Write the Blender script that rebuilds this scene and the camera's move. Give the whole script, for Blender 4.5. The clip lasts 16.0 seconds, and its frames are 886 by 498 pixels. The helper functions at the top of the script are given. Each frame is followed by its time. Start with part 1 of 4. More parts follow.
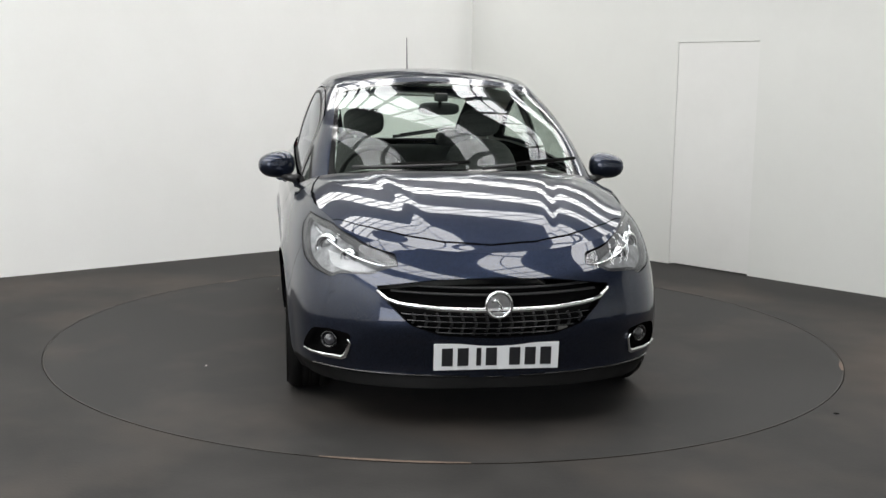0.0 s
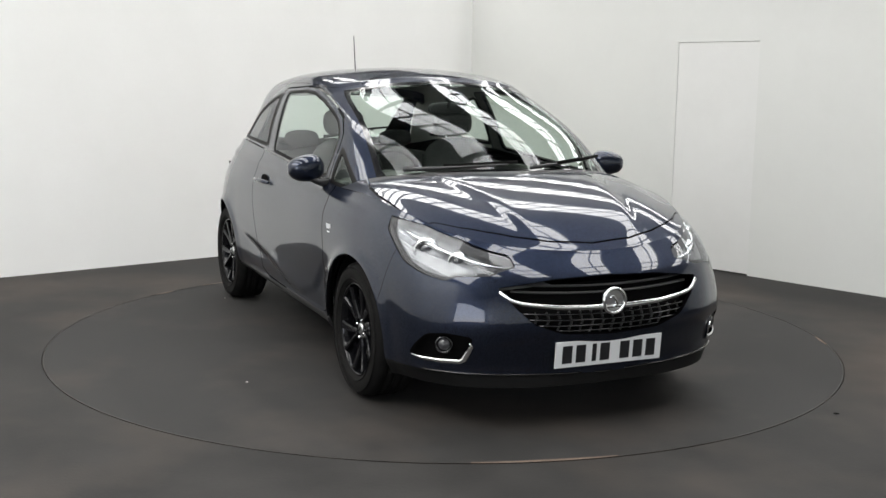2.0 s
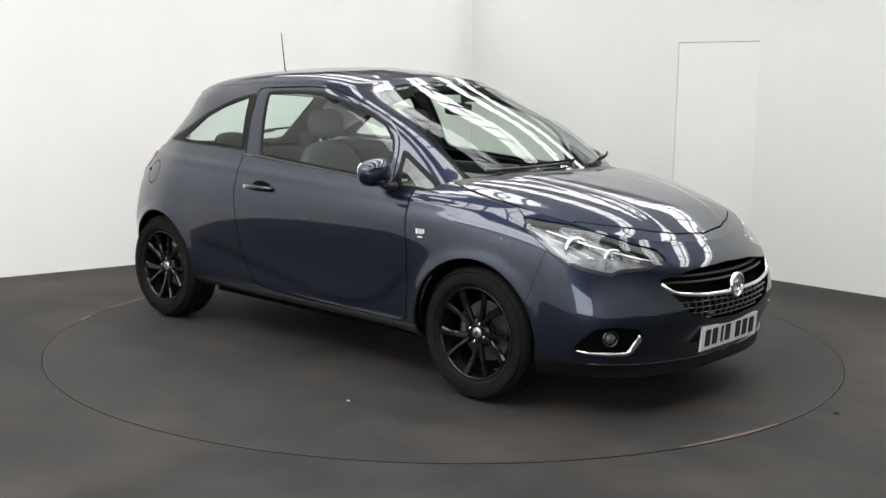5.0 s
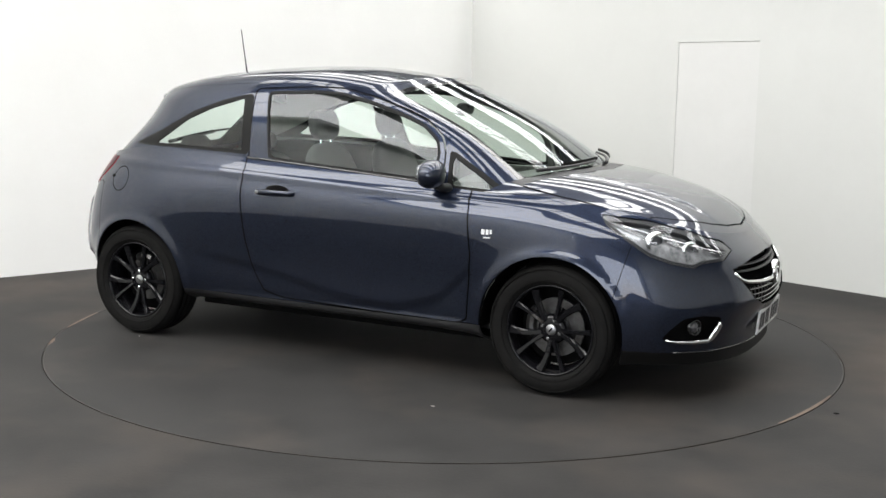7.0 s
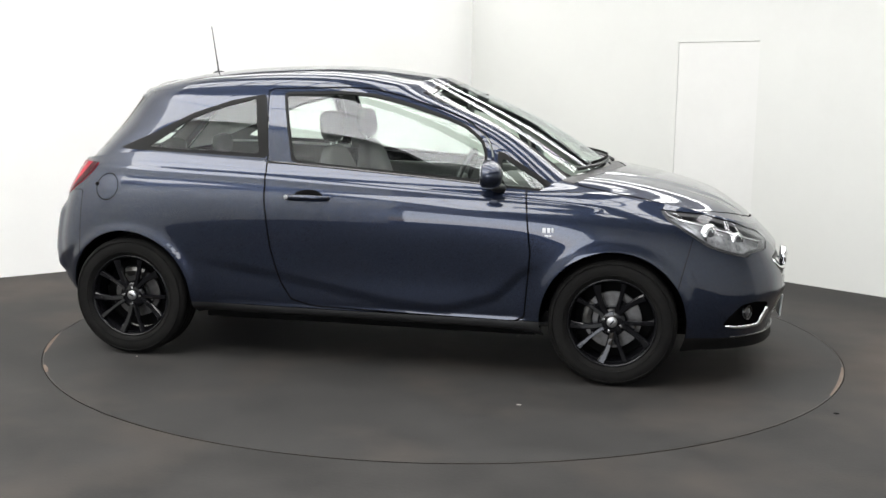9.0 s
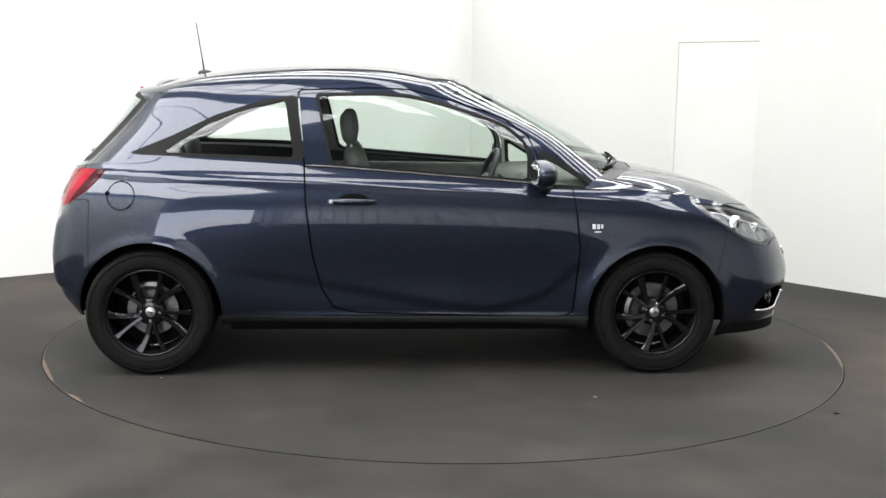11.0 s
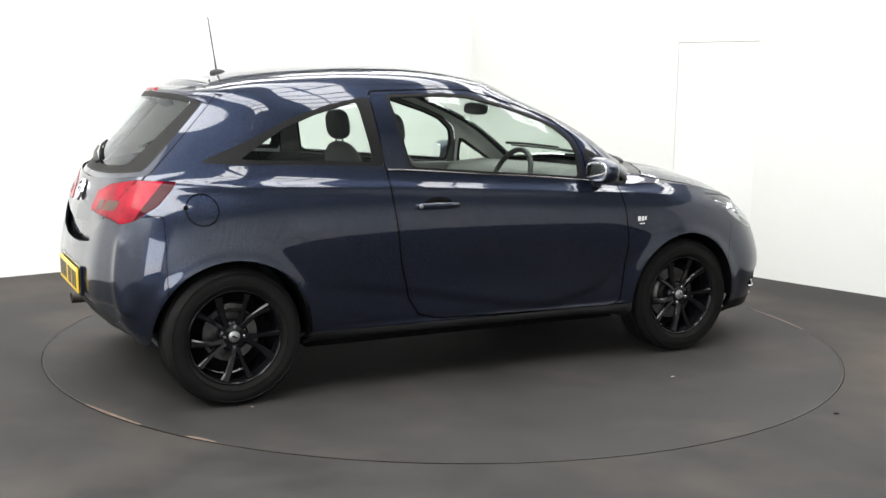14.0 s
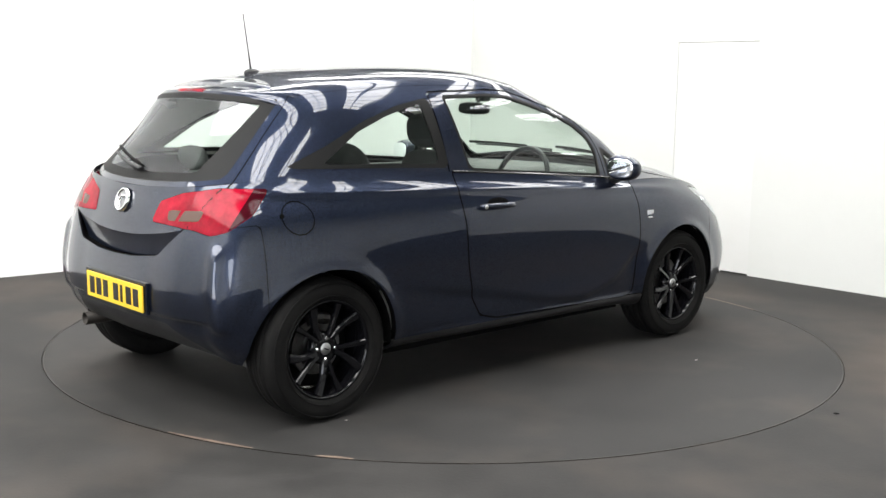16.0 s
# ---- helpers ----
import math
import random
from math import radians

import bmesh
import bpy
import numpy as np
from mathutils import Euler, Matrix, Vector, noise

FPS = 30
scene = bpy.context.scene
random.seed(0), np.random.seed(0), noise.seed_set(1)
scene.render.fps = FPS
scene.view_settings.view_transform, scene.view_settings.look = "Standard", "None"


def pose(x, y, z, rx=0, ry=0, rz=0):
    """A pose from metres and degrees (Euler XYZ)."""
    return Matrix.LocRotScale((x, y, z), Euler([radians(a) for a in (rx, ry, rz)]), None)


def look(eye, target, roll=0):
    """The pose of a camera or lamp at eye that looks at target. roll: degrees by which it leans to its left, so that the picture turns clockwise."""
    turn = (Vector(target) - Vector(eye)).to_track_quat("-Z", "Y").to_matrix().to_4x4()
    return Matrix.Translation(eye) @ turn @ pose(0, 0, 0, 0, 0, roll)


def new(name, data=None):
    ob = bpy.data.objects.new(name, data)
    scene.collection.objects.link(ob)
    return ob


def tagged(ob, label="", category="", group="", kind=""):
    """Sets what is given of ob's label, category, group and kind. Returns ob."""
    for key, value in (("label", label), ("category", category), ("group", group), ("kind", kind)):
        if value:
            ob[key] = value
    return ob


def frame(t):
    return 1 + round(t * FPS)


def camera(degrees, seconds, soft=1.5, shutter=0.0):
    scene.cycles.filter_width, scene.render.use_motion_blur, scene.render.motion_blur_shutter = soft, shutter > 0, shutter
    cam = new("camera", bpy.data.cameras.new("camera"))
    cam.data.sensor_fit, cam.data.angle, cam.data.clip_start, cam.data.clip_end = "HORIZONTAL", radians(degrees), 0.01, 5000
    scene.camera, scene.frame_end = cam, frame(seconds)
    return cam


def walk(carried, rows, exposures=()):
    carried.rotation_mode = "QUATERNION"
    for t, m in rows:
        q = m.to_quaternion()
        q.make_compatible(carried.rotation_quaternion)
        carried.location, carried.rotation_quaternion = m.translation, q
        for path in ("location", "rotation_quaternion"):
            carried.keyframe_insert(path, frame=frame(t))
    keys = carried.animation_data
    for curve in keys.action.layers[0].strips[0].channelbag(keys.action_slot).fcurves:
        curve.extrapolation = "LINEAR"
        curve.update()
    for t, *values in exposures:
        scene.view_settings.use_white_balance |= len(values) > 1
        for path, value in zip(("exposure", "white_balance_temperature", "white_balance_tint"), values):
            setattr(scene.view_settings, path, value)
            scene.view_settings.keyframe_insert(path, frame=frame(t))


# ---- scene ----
# camera: on a tripod, standing still
cam = camera(44.6, 16.0)
EYE = Vector((0.0, -6.168, 1.4347))
PITCH, ROLL, PAN = 8.639, 0.8795, -0.0925
EYE_POSE = pose(EYE.x, EYE.y, EYE.z, 0, 0, -PAN) @ pose(0, 0, 0, 90 - PITCH) @ pose(0, 0, 0, 0, 0, ROLL)
walk(cam, [(0.0, EYE_POSE), (16.0, EYE_POSE)], [(0.0, -0.17), (4.0, -0.08), (7.0, 0.12), (9.0, 0.26), (12.5, 0.48), (16.0, 0.58)])

# the turning: degrees of heading of the car, second by second
TURN_START, TURN_RATE = -81.03, 7.7556
OFFSET = (-0.2515, -0.0677)          # the car's middle, off the turntable's axis
RADIUS = 2.204


def heading(t):
    return TURN_START + TURN_RATE * t


# ---- world and light ----
world = bpy.data.worlds.new("world")
scene.world = world
world.use_nodes = True
wn = world.node_tree
sky = wn.nodes.new("ShaderNodeTexSky")
sky.sky_type, sky.sun_disc, sky.sun_elevation, sky.sun_rotation = "NISHITA", False, radians(40), radians(200)
wn.nodes["Background"].inputs[1].default_value = 0.1
wn.links.new(sky.outputs[0], wn.nodes["Background"].inputs[0])

# the building's frame: a corner, one axis along each of the two white walls
CORNER = Vector((0.232, 4.417, 0.0))
AX = Vector((0.681, -0.732, 0.0)).normalized()      # along the wall with the hatch
BX = Vector((-0.770, -0.638, 0.0)).normalized()     # along the plain wall
ROOF_Z = 6.2
FAR = 12.5             # the cladding opposite the white walls


def site(a, b, z=0.0):
    """A place from the distances along the two white walls."""
    return CORNER + AX * a + BX * b + Vector((0, 0, z))


# rooflights: an area lamp in each opening of the roof
STRIPS = [(-6.0 + 2.4 * k, 1.0, -5.5, 8.5) for k in range(6)] + [(9.9, 4.2, -5.5, 8.5)]         # along BX: middle and width; along AX: start and end


def rooflight_lamp(b, width, a0, a1):
    data = bpy.data.lights.new("rooflight_lamp", "AREA")
    data.shape, data.size, data.size_y = "RECTANGLE", a1 - a0, width
    data.energy = LAMP_W * width * (a1 - a0) * (0.85 if width > 2 else 1.0)     # the broad one, unseen and assumed, is tuned dimmer to balance the walls
    data.color = (1.0, 0.992, 0.975)
    ob = new("rooflight_lamp", data)
    m = Matrix.Identity(4)
    z = Vector((0, 0, 1))
    y = z.cross(AX).normalized()
    for i in range(3):
        m[i][0], m[i][1], m[i][2] = AX[i], y[i], z[i]
    m.translation = site((a0 + a1) / 2, b, ROOF_Z + 0.12)
    ob.matrix_world = m


LAMP_W = 29.0      # watts for each square metre
for strip_ in STRIPS:
    rooflight_lamp(*strip_)


def doorway_lamp():
    """Daylight through the doorway in the far cladding."""
    data = bpy.data.lights.new("doorway_lamp", "AREA")
    data.shape, data.size, data.size_y, data.energy, data.color = "RECTANGLE", 4.0, 3.0, 190.0, (0.86, 0.9, 1.0)
    ob = new("doorway_lamp", data)
    ob.matrix_world = look(site(9.9, FAR + 0.05, 1.9), site(9.9, 0.0, 1.9))


doorway_lamp()


# ---- materials ----
def mat(name, base, rough=0.5, metal=0.0, **extra):
    m = bpy.data.materials.new(name)
    m.use_nodes = True
    p = m.node_tree.nodes["Principled BSDF"]
    p.inputs["Base Color"].default_value = (*base, 1)
    p.inputs["Roughness"].default_value = rough
    p.inputs["Metallic"].default_value = metal
    for k, v in extra.items():
        p.inputs[k.replace("_", " ")].default_value = v
    return m


def node(m, kind, **sockets):
    n = m.node_tree.nodes.new(kind)
    for k, v in sockets.items():
        n.inputs[k.replace("_", " ")].default_value = v
    return n


def vary(m, lo, hi, scale, detail=6.0, rough=None, bump=0.0, bump_scale=None, stretch=(1, 1, 1), second=None):
    """Colour between lo and hi by a noise in object space, a second larger noise on top, roughness and relief by a finer one."""
    t, p = m.node_tree, m.node_tree.nodes["Principled BSDF"]
    co, mp = node(m, "ShaderNodeTexCoord"), node(m, "ShaderNodeMapping", Scale=stretch)
    t.links.new(co.outputs["Object"], mp.inputs[0])
    n1 = node(m, "ShaderNodeTexNoise", Scale=scale, Detail=detail, Roughness=0.65)
    t.links.new(mp.outputs[0], n1.inputs["Vector"])
    r = m.node_tree.nodes.new("ShaderNodeValToRGB")
    r.color_ramp.elements[0].position, r.color_ramp.elements[1].position = 0.3, 0.7
    r.color_ramp.elements[0].color, r.color_ramp.elements[1].color = (*lo, 1), (*hi, 1)
    t.links.new(n1.outputs["Fac"], r.inputs[0])
    out = r.outputs[0]
    if second:
        n2 = node(m, "ShaderNodeTexNoise", Scale=second[0], Detail=4.0, Roughness=0.6)
        t.links.new(mp.outputs[0], n2.inputs["Vector"])
        r2 = m.node_tree.nodes.new("ShaderNodeValToRGB")
        r2.color_ramp.elements[0].position, r2.color_ramp.elements[1].position = 0.48, 0.68
        r2.color_ramp.elements[0].color, r2.color_ramp.elements[1].color = (0, 0, 0, 1), (second[2],) * 3 + (1,)
        t.links.new(n2.outputs["Fac"], r2.inputs[0])
        mix = m.node_tree.nodes.new("ShaderNodeMix")
        mix.data_type = "RGBA"
        mix.inputs[7].default_value = (*second[1], 1)
        t.links.new(r2.outputs[0], mix.inputs[0])
        t.links.new(out, mix.inputs[6])
        out = mix.outputs[2]
    t.links.new(out, p.inputs["Base Color"])
    if rough:
        rr = node(m, "ShaderNodeMapRange", To_Min=rough[0], To_Max=rough[1])
        t.links.new(n1.outputs["Fac"], rr.inputs[0])
        t.links.new(rr.outputs[0], p.inputs["Roughness"])
    if bump:
        n3 = node(m, "ShaderNodeTexNoise", Scale=bump_scale or scale * 6, Detail=5.0)
        t.links.new(mp.outputs[0], n3.inputs["Vector"])
        bp = node(m, "ShaderNodeBump", Strength=bump, Distance=0.004)
        t.links.new(n3.outputs["Fac"], bp.inputs["Height"])
        t.links.new(bp.outputs[0], p.inputs["Normal"])
    return m


def glass(name, tint, f0=0.07):
    """A clear pane: lets light through, with gloss that grows towards a flat angle."""
    m = bpy.data.materials.new(name)
    m.use_nodes = True
    t = m.node_tree
    t.nodes.clear()
    out, mix = t.nodes.new("ShaderNodeOutputMaterial"), t.nodes.new("ShaderNodeMixShader")
    tr, gl, lw = t.nodes.new("ShaderNodeBsdfTransparent"), t.nodes.new("ShaderNodeBsdfGlossy"), t.nodes.new("ShaderNodeLayerWeight")
    po, mu = t.nodes.new("ShaderNodeMath"), t.nodes.new("ShaderNodeMath")
    tr.inputs[0].default_value = (*tint, 1)
    gl.inputs[0].default_value, gl.inputs["Roughness"].default_value = (0.95, 0.97, 1, 1), 0.012
    lw.inputs[0].default_value = 0.5
    po.operation, po.inputs[1].default_value = "POWER", 5.0
    mu.operation, mu.inputs[1].default_value, mu.inputs[2].default_value = "MULTIPLY_ADD", 1 - f0, f0
    t.links.new(lw.outputs["Facing"], po.inputs[0])
    t.links.new(po.outputs[0], mu.inputs[0])
    t.links.new(mu.outputs[0], mix.inputs[0])
    t.links.new(tr.outputs[0], mix.inputs[1])
    t.links.new(gl.outputs[0], mix.inputs[2])
    t.links.new(mix.outputs[0], out.inputs[0])
    return m


M_FLOOR = vary(mat("painted_concrete", (0.05, 0.05, 0.05), 0.6, 0.0, Specular_IOR_Level=0.22), (0.013, 0.0125, 0.012), (0.031, 0.0295, 0.028), 2.6,
               rough=(0.6, 0.85), bump=0.15, bump_scale=60, second=(0.55, (0.058, 0.047, 0.039), 0.8))
M_DISC = vary(mat("painted_deck", (0.05, 0.05, 0.05), 0.6, 0.0, Specular_IOR_Level=0.22), (0.017, 0.0165, 0.016), (0.031, 0.030, 0.029), 2.6,
              rough=(0.6, 0.82), bump=0.12, bump_scale=70, second=(0.9, (0.048, 0.041, 0.036), 0.75))
M_STEEL = vary(mat("worn_steel", (0.1, 0.09, 0.08), 0.5, 0.6), (0.010, 0.009, 0.008), (0.040, 0.034, 0.029), 5.0, rough=(0.35, 0.7))
M_GAP = mat("gap_dark", (0.006, 0.006, 0.006), 0.9, 0.0, Specular_IOR_Level=0.0)
# Light falling off towards the hatch wall is put into these three whites.
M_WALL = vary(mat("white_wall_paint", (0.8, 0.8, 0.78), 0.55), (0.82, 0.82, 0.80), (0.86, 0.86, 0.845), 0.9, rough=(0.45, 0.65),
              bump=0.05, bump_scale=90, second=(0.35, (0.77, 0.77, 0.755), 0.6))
M_WALL_DIM = vary(mat("dimmed_offwhite_wall", (0.7, 0.7, 0.68), 0.55), (0.57, 0.575, 0.555), (0.63, 0.635, 0.615), 0.8, rough=(0.45, 0.65),
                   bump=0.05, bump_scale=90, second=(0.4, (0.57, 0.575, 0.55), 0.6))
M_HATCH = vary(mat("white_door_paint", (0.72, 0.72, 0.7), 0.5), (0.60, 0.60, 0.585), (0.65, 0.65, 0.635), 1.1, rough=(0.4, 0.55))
M_DARKWALL = vary(mat("grey_cladding", (0.34, 0.34, 0.35), 0.7), (0.30, 0.30, 0.31), (0.40, 0.40, 0.41), 0.8, rough=(0.5, 0.8))
M_PALEWALL = vary(mat("pale_cladding", (0.6, 0.61, 0.59), 0.7), (0.74, 0.755, 0.735), (0.82, 0.83, 0.81), 0.8, rough=(0.5, 0.8))
M_ROOF = vary(mat("roof_sheet", (0.3, 0.3, 0.3), 0.7), (0.26, 0.265, 0.265), (0.34, 0.345, 0.345), 1.0, rough=(0.5, 0.8))
M_BEAM = mat("roof_steel", (0.05, 0.055, 0.06), 0.5, 0.3)


# paint and trim of the car
def paint(name):
    m = mat(name, (0.006, 0.011, 0.028), 0.30, 0.78, Coat_Weight=1.0, Coat_Roughness=0.012, Coat_IOR=1.5, Specular_IOR_Level=0.0)
    t, p = m.node_tree, m.node_tree.nodes["Principled BSDF"]
    co = node(m, "ShaderNodeTexCoord")
    fl = node(m, "ShaderNodeTexNoise", Scale=420.0, Detail=2.0)
    t.links.new(co.outputs["Object"], fl.inputs["Vector"])
    r = t.nodes.new("ShaderNodeValToRGB")
    r.color_ramp.elements[0].position, r.color_ramp.elements[1].position = 0.35, 0.75
    r.color_ramp.elements[0].color, r.color_ramp.elements[1].color = (0.006, 0.0085, 0.0185, 1), (0.030, 0.040, 0.069, 1)
    t.links.new(fl.outputs["Fac"], r.inputs[0])
    t.links.new(r.outputs[0], p.inputs["Base Color"])
    return m


M_PAINT = paint("dark_blue_metallic")
# Near-black for folded panel edges: shut-line shade put into the colour.
M_FOLD_SHADE = mat("fold_shade_dark", (0.004, 0.004, 0.005), 0.9, 0.0, Specular_IOR_Level=0.0)
M_SEAL = mat("rubber_seal", (0.006, 0.006, 0.006), 0.55, 0.0, Specular_IOR_Level=0.15)
M_BLACK = vary(mat("black_plastic", (0.012, 0.012, 0.013), 0.45), (0.010, 0.010, 0.011), (0.018, 0.018, 0.019), 30, rough=(0.38, 0.55), bump=0.1, bump_scale=400)
M_GLOSS = mat("gloss_black", (0.006, 0.006, 0.007), 0.12, 0.0, Coat_Weight=0.6)
M_RUBBER = vary(mat("tyre_rubber", (0.02, 0.02, 0.02), 0.75, 0.0, Specular_IOR_Level=0.07), (0.006, 0.006, 0.006), (0.0115, 0.011, 0.0105), 14, rough=(0.6, 0.85), bump=0.2, bump_scale=180)
M_RIM = mat("gloss_black_alloy", (0.005, 0.005, 0.006), 0.09, 0.0, Specular_IOR_Level=0.28)
M_CHROME = mat("chrome", (0.78, 0.79, 0.80), 0.08, 1.0)
M_SATIN = vary(mat("satin_metal", (0.45, 0.45, 0.46), 0.35, 1.0), (0.36, 0.36, 0.37), (0.5, 0.5, 0.5), 40, rough=(0.25, 0.45))
M_DISCBRAKE = vary(mat("brake_steel", (0.3, 0.3, 0.3), 0.4, 1.0), (0.11, 0.105, 0.10), (0.20, 0.20, 0.20), 25, rough=(0.3, 0.5))
M_LAMPBOWL = vary(mat("lamp_reflector", (0.75, 0.76, 0.78), 0.3, 0.25), (0.16, 0.165, 0.17), (0.55, 0.56, 0.58), 16, rough=(0.15, 0.32), bump=0.3, bump_scale=25)
M_LAMPWELL = vary(mat("lamp_housing", (0.2, 0.2, 0.21), 0.3, 0.3), (0.07, 0.07, 0.075), (0.34, 0.345, 0.35), 22, rough=(0.2, 0.4), bump=0.3, bump_scale=40)
M_LAMPDARK = mat("lamp_bezel", (0.018, 0.018, 0.02), 0.3, 0.0)
M_RED = vary(mat("red_lens", (0.30, 0.004, 0.02), 0.12, 0.0, Specular_IOR_Level=0.15), (0.14, 0.0015, 0.008), (0.34, 0.004, 0.020), 9)
M_REDDARK = mat("dark_red_lens", (0.035, 0.002, 0.005), 0.1, 0.0, Specular_IOR_Level=0.12)
M_CLEARLAMP = mat("grey_lens", (0.075, 0.045, 0.035), 0.2, 0.0, Specular_IOR_Level=0.25)
M_PROJECTOR = mat("projector_glass", (0.05, 0.05, 0.055), 0.06, 0.0, Coat_Weight=1.0)
M_GLASS = glass("tinted_glass", (0.84, 0.91, 0.865), 0.045)
M_SCREEN = glass("windscreen_glass", (0.84, 0.91, 0.865), 0.020)
M_LENS = glass("lamp_cover", (0.93, 0.94, 0.95), 0.03)
M_MIRROR = mat("mirror_glass", (0.85, 0.87, 0.88), 0.02, 1.0)
M_CLOTH = vary(mat("dark_cloth", (0.03, 0.03, 0.032), 0.9), (0.05, 0.05, 0.05), (0.085, 0.085, 0.085), 60, rough=(0.8, 0.95), bump=0.3, bump_scale=300)
M_TRIM = vary(mat("grey_trim", (0.10, 0.10, 0.10), 0.7), (0.07, 0.07, 0.068), (0.11, 0.11, 0.105), 50, rough=(0.6, 0.8))
M_LINING = vary(mat("pale_headlining", (0.45, 0.44, 0.42), 0.9), (0.40, 0.39, 0.37), (0.5, 0.49, 0.47), 80, rough=(0.85, 0.95))
M_PLATE = mat("plate_white", (0.72, 0.73, 0.74), 0.35, 0.0, Coat_Weight=0.3)
M_PLATE_Y = mat("plate_yellow", (0.75, 0.50, 0.03), 0.35, 0.0, Coat_Weight=0.3)
M_BADGE = mat("badge_silver", (0.72, 0.73, 0.75), 0.35, 0.2)
M_INK = mat("plate_black", (0.012, 0.012, 0.014), 0.4)


# ---- mesh helpers ----
def link(name, bm, material, smooth=False):
    me = bpy.data.meshes.new(name)
    bm.to_mesh(me)
    bm.free()
    me.materials.append(material)
    if smooth:
        me.polygons.foreach_set("use_smooth", [True] * len(me.polygons))
    return new(name, me)


def part(name, bm, material, parent, label="", smooth=False):
    ob = link(name, bm, material, smooth)
    ob.parent = parent
    return tagged(ob, label)


def box(bm, lo, hi, m=None, bevel=0.0):
    r = bmesh.ops.create_cube(bm, size=1.0)["verts"]
    for v in r:
        v.co = Vector([lo[i] + (v.co[i] + 0.5) * (hi[i] - lo[i]) for i in range(3)])
    if bevel:
        es = list({e for v in r for e in v.link_edges})
        r = list({v for f in bmesh.ops.bevel(bm, geom=es, offset=bevel, segments=2, affect="EDGES", profile=0.6)["faces"] for v in f.verts} | {v for v in r if v.is_valid})
    if m is not None:
        bmesh.ops.transform(bm, matrix=m, verts=[v for v in r if v.is_valid])
    return bm


def frame_of(a, b, z=0.0):
    """The matrix of a box whose x runs along AX, y along BX."""
    m = Matrix.Identity(4)
    y = Vector((0, 0, 1)).cross(AX)
    for i in range(3):
        m[i][0], m[i][1], m[i][2] = AX[i], y[i], (0, 0, 1)[i]
    m.translation = site(a, b, z)
    return m


# ---- the hall ----
def hall():
    # floor: one sheet with a round hole for the turntable
    bm = bmesh.new()
    n = 144
    ring = [bm.verts.new((RADIUS * math.cos(2 * math.pi * k / n), RADIUS * math.sin(2 * math.pi * k / n), 0)) for k in range(n)]
    low = [bm.verts.new((v.co.x, v.co.y, -0.12)) for v in ring]
    outer = [bm.verts.new((26 * math.cos(2 * math.pi * k / n), 26 * math.sin(2 * math.pi * k / n), 0)) for k in range(n)]
    for k in range(n):
        j = (k + 1) % n
        bm.faces.new((ring[k], outer[k], outer[j], ring[j]))
        bm.faces.new((ring[k], ring[j], low[j], low[k]))
    bm.faces.new(list(reversed(low)))
    tagged(link("floor", bm, M_FLOOR), "dark grey painted concrete hall floor with brown scuffs", "floor", kind="structure")
    # white walls: thick panels, the hatch wall has an opening
    bm = bmesh.new()
    box(bm, (0, 0, 0), (0.16, 3.47, WALL_H))
    box(bm, (-0.0025, 3.47, 0), (0.157, FAR - 0.1, 5.4))
    m = Matrix.Identity(4)
    for i in range(3):
        m[i][0], m[i][1], m[i][2] = -AX[i], BX[i], (0, 0, 1)[i]
    m.translation = CORNER
    bmesh.ops.transform(bm, matrix=m, verts=bm.verts)
    bmesh.ops.recalc_face_normals(bm, faces=bm.faces)
    tagged(link("wall_west", bm, M_WALL), "smooth white painted hall wall panels", "wall", kind="structure")
    bm = bmesh.new()
    a0, a1, top = HATCH
    h = WALL_H
    for lo, hi in (((-0.16, 0, 0), (a0, 0.16, h)), ((a1, 0, 0), (8.0, 0.16, h)), ((a0, 0, top), (a1, 0.16, h))):
        box(bm, lo, hi)
    m = Matrix.Identity(4)
    for i in range(3):
        m[i][0], m[i][1], m[i][2] = AX[i], -BX[i], (0, 0, 1)[i]
    m.translation = CORNER
    bmesh.ops.transform(bm, matrix=m, verts=bm.verts)
    bmesh.ops.recalc_face_normals(bm, faces=bm.faces)
    tagged(link("wall_north", bm, M_WALL_DIM), "white painted hall wall with a flush door", "wall", kind="structure")
    bm = bmesh.new()
    box(bm, (a0 + 0.002, 0.003, 0.012), (a1 - 0.002, 0.05, top - 0.003), m, 0.001)
    bmesh.ops.recalc_face_normals(bm, faces=bm.faces)
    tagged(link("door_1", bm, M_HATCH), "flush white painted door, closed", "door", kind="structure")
    # dark cladding that closes the hall
    far, low = FAR, -13.0
    walls = (("wall_west_far", site(low, low), site(low, far)), ("wall_north_far", site(low, low), site(far, low)),
             ("wall_south", site(far, low), site(far, far)), ("wall_east", site(low, far), site(7.8, far)),
             ("wall_east_end", site(12.0, far), site(far, far)))
    for nm, p, q in walls:
        bm = bmesh.new()
        d = (q - p).normalized()
        nrm = Vector((-d.y, d.x, 0))
        L, pts, x = (q - p).length, [], 0.0
        while x < L:      # trapezoid sheet
            pts += [(x, 0), (x + 0.12, 0), (x + 0.16, 0.04), (x + 0.28, 0.04)]
            x += 0.32
        vs = [[bm.verts.new(p + d * min(a, L) + nrm * b + Vector((0, 0, z))) for a, b in pts] for z in (0, ROOF_Z)]
        for k in range(len(pts) - 1):
            bm.faces.new((vs[0][k], vs[0][k + 1], vs[1][k + 1], vs[1][k]))
        pale = nm in ("wall_south", "wall_east", "wall_east_end")
        tagged(link(nm, bm, M_PALEWALL if pale else M_DARKWALL), "pale grey profiled sheet cladding" if pale else "grey profiled sheet cladding", "wall", kind="structure")
    # a bright doorway in the far cladding
    bm = bmesh.new()
    m2 = Matrix.Identity(4)
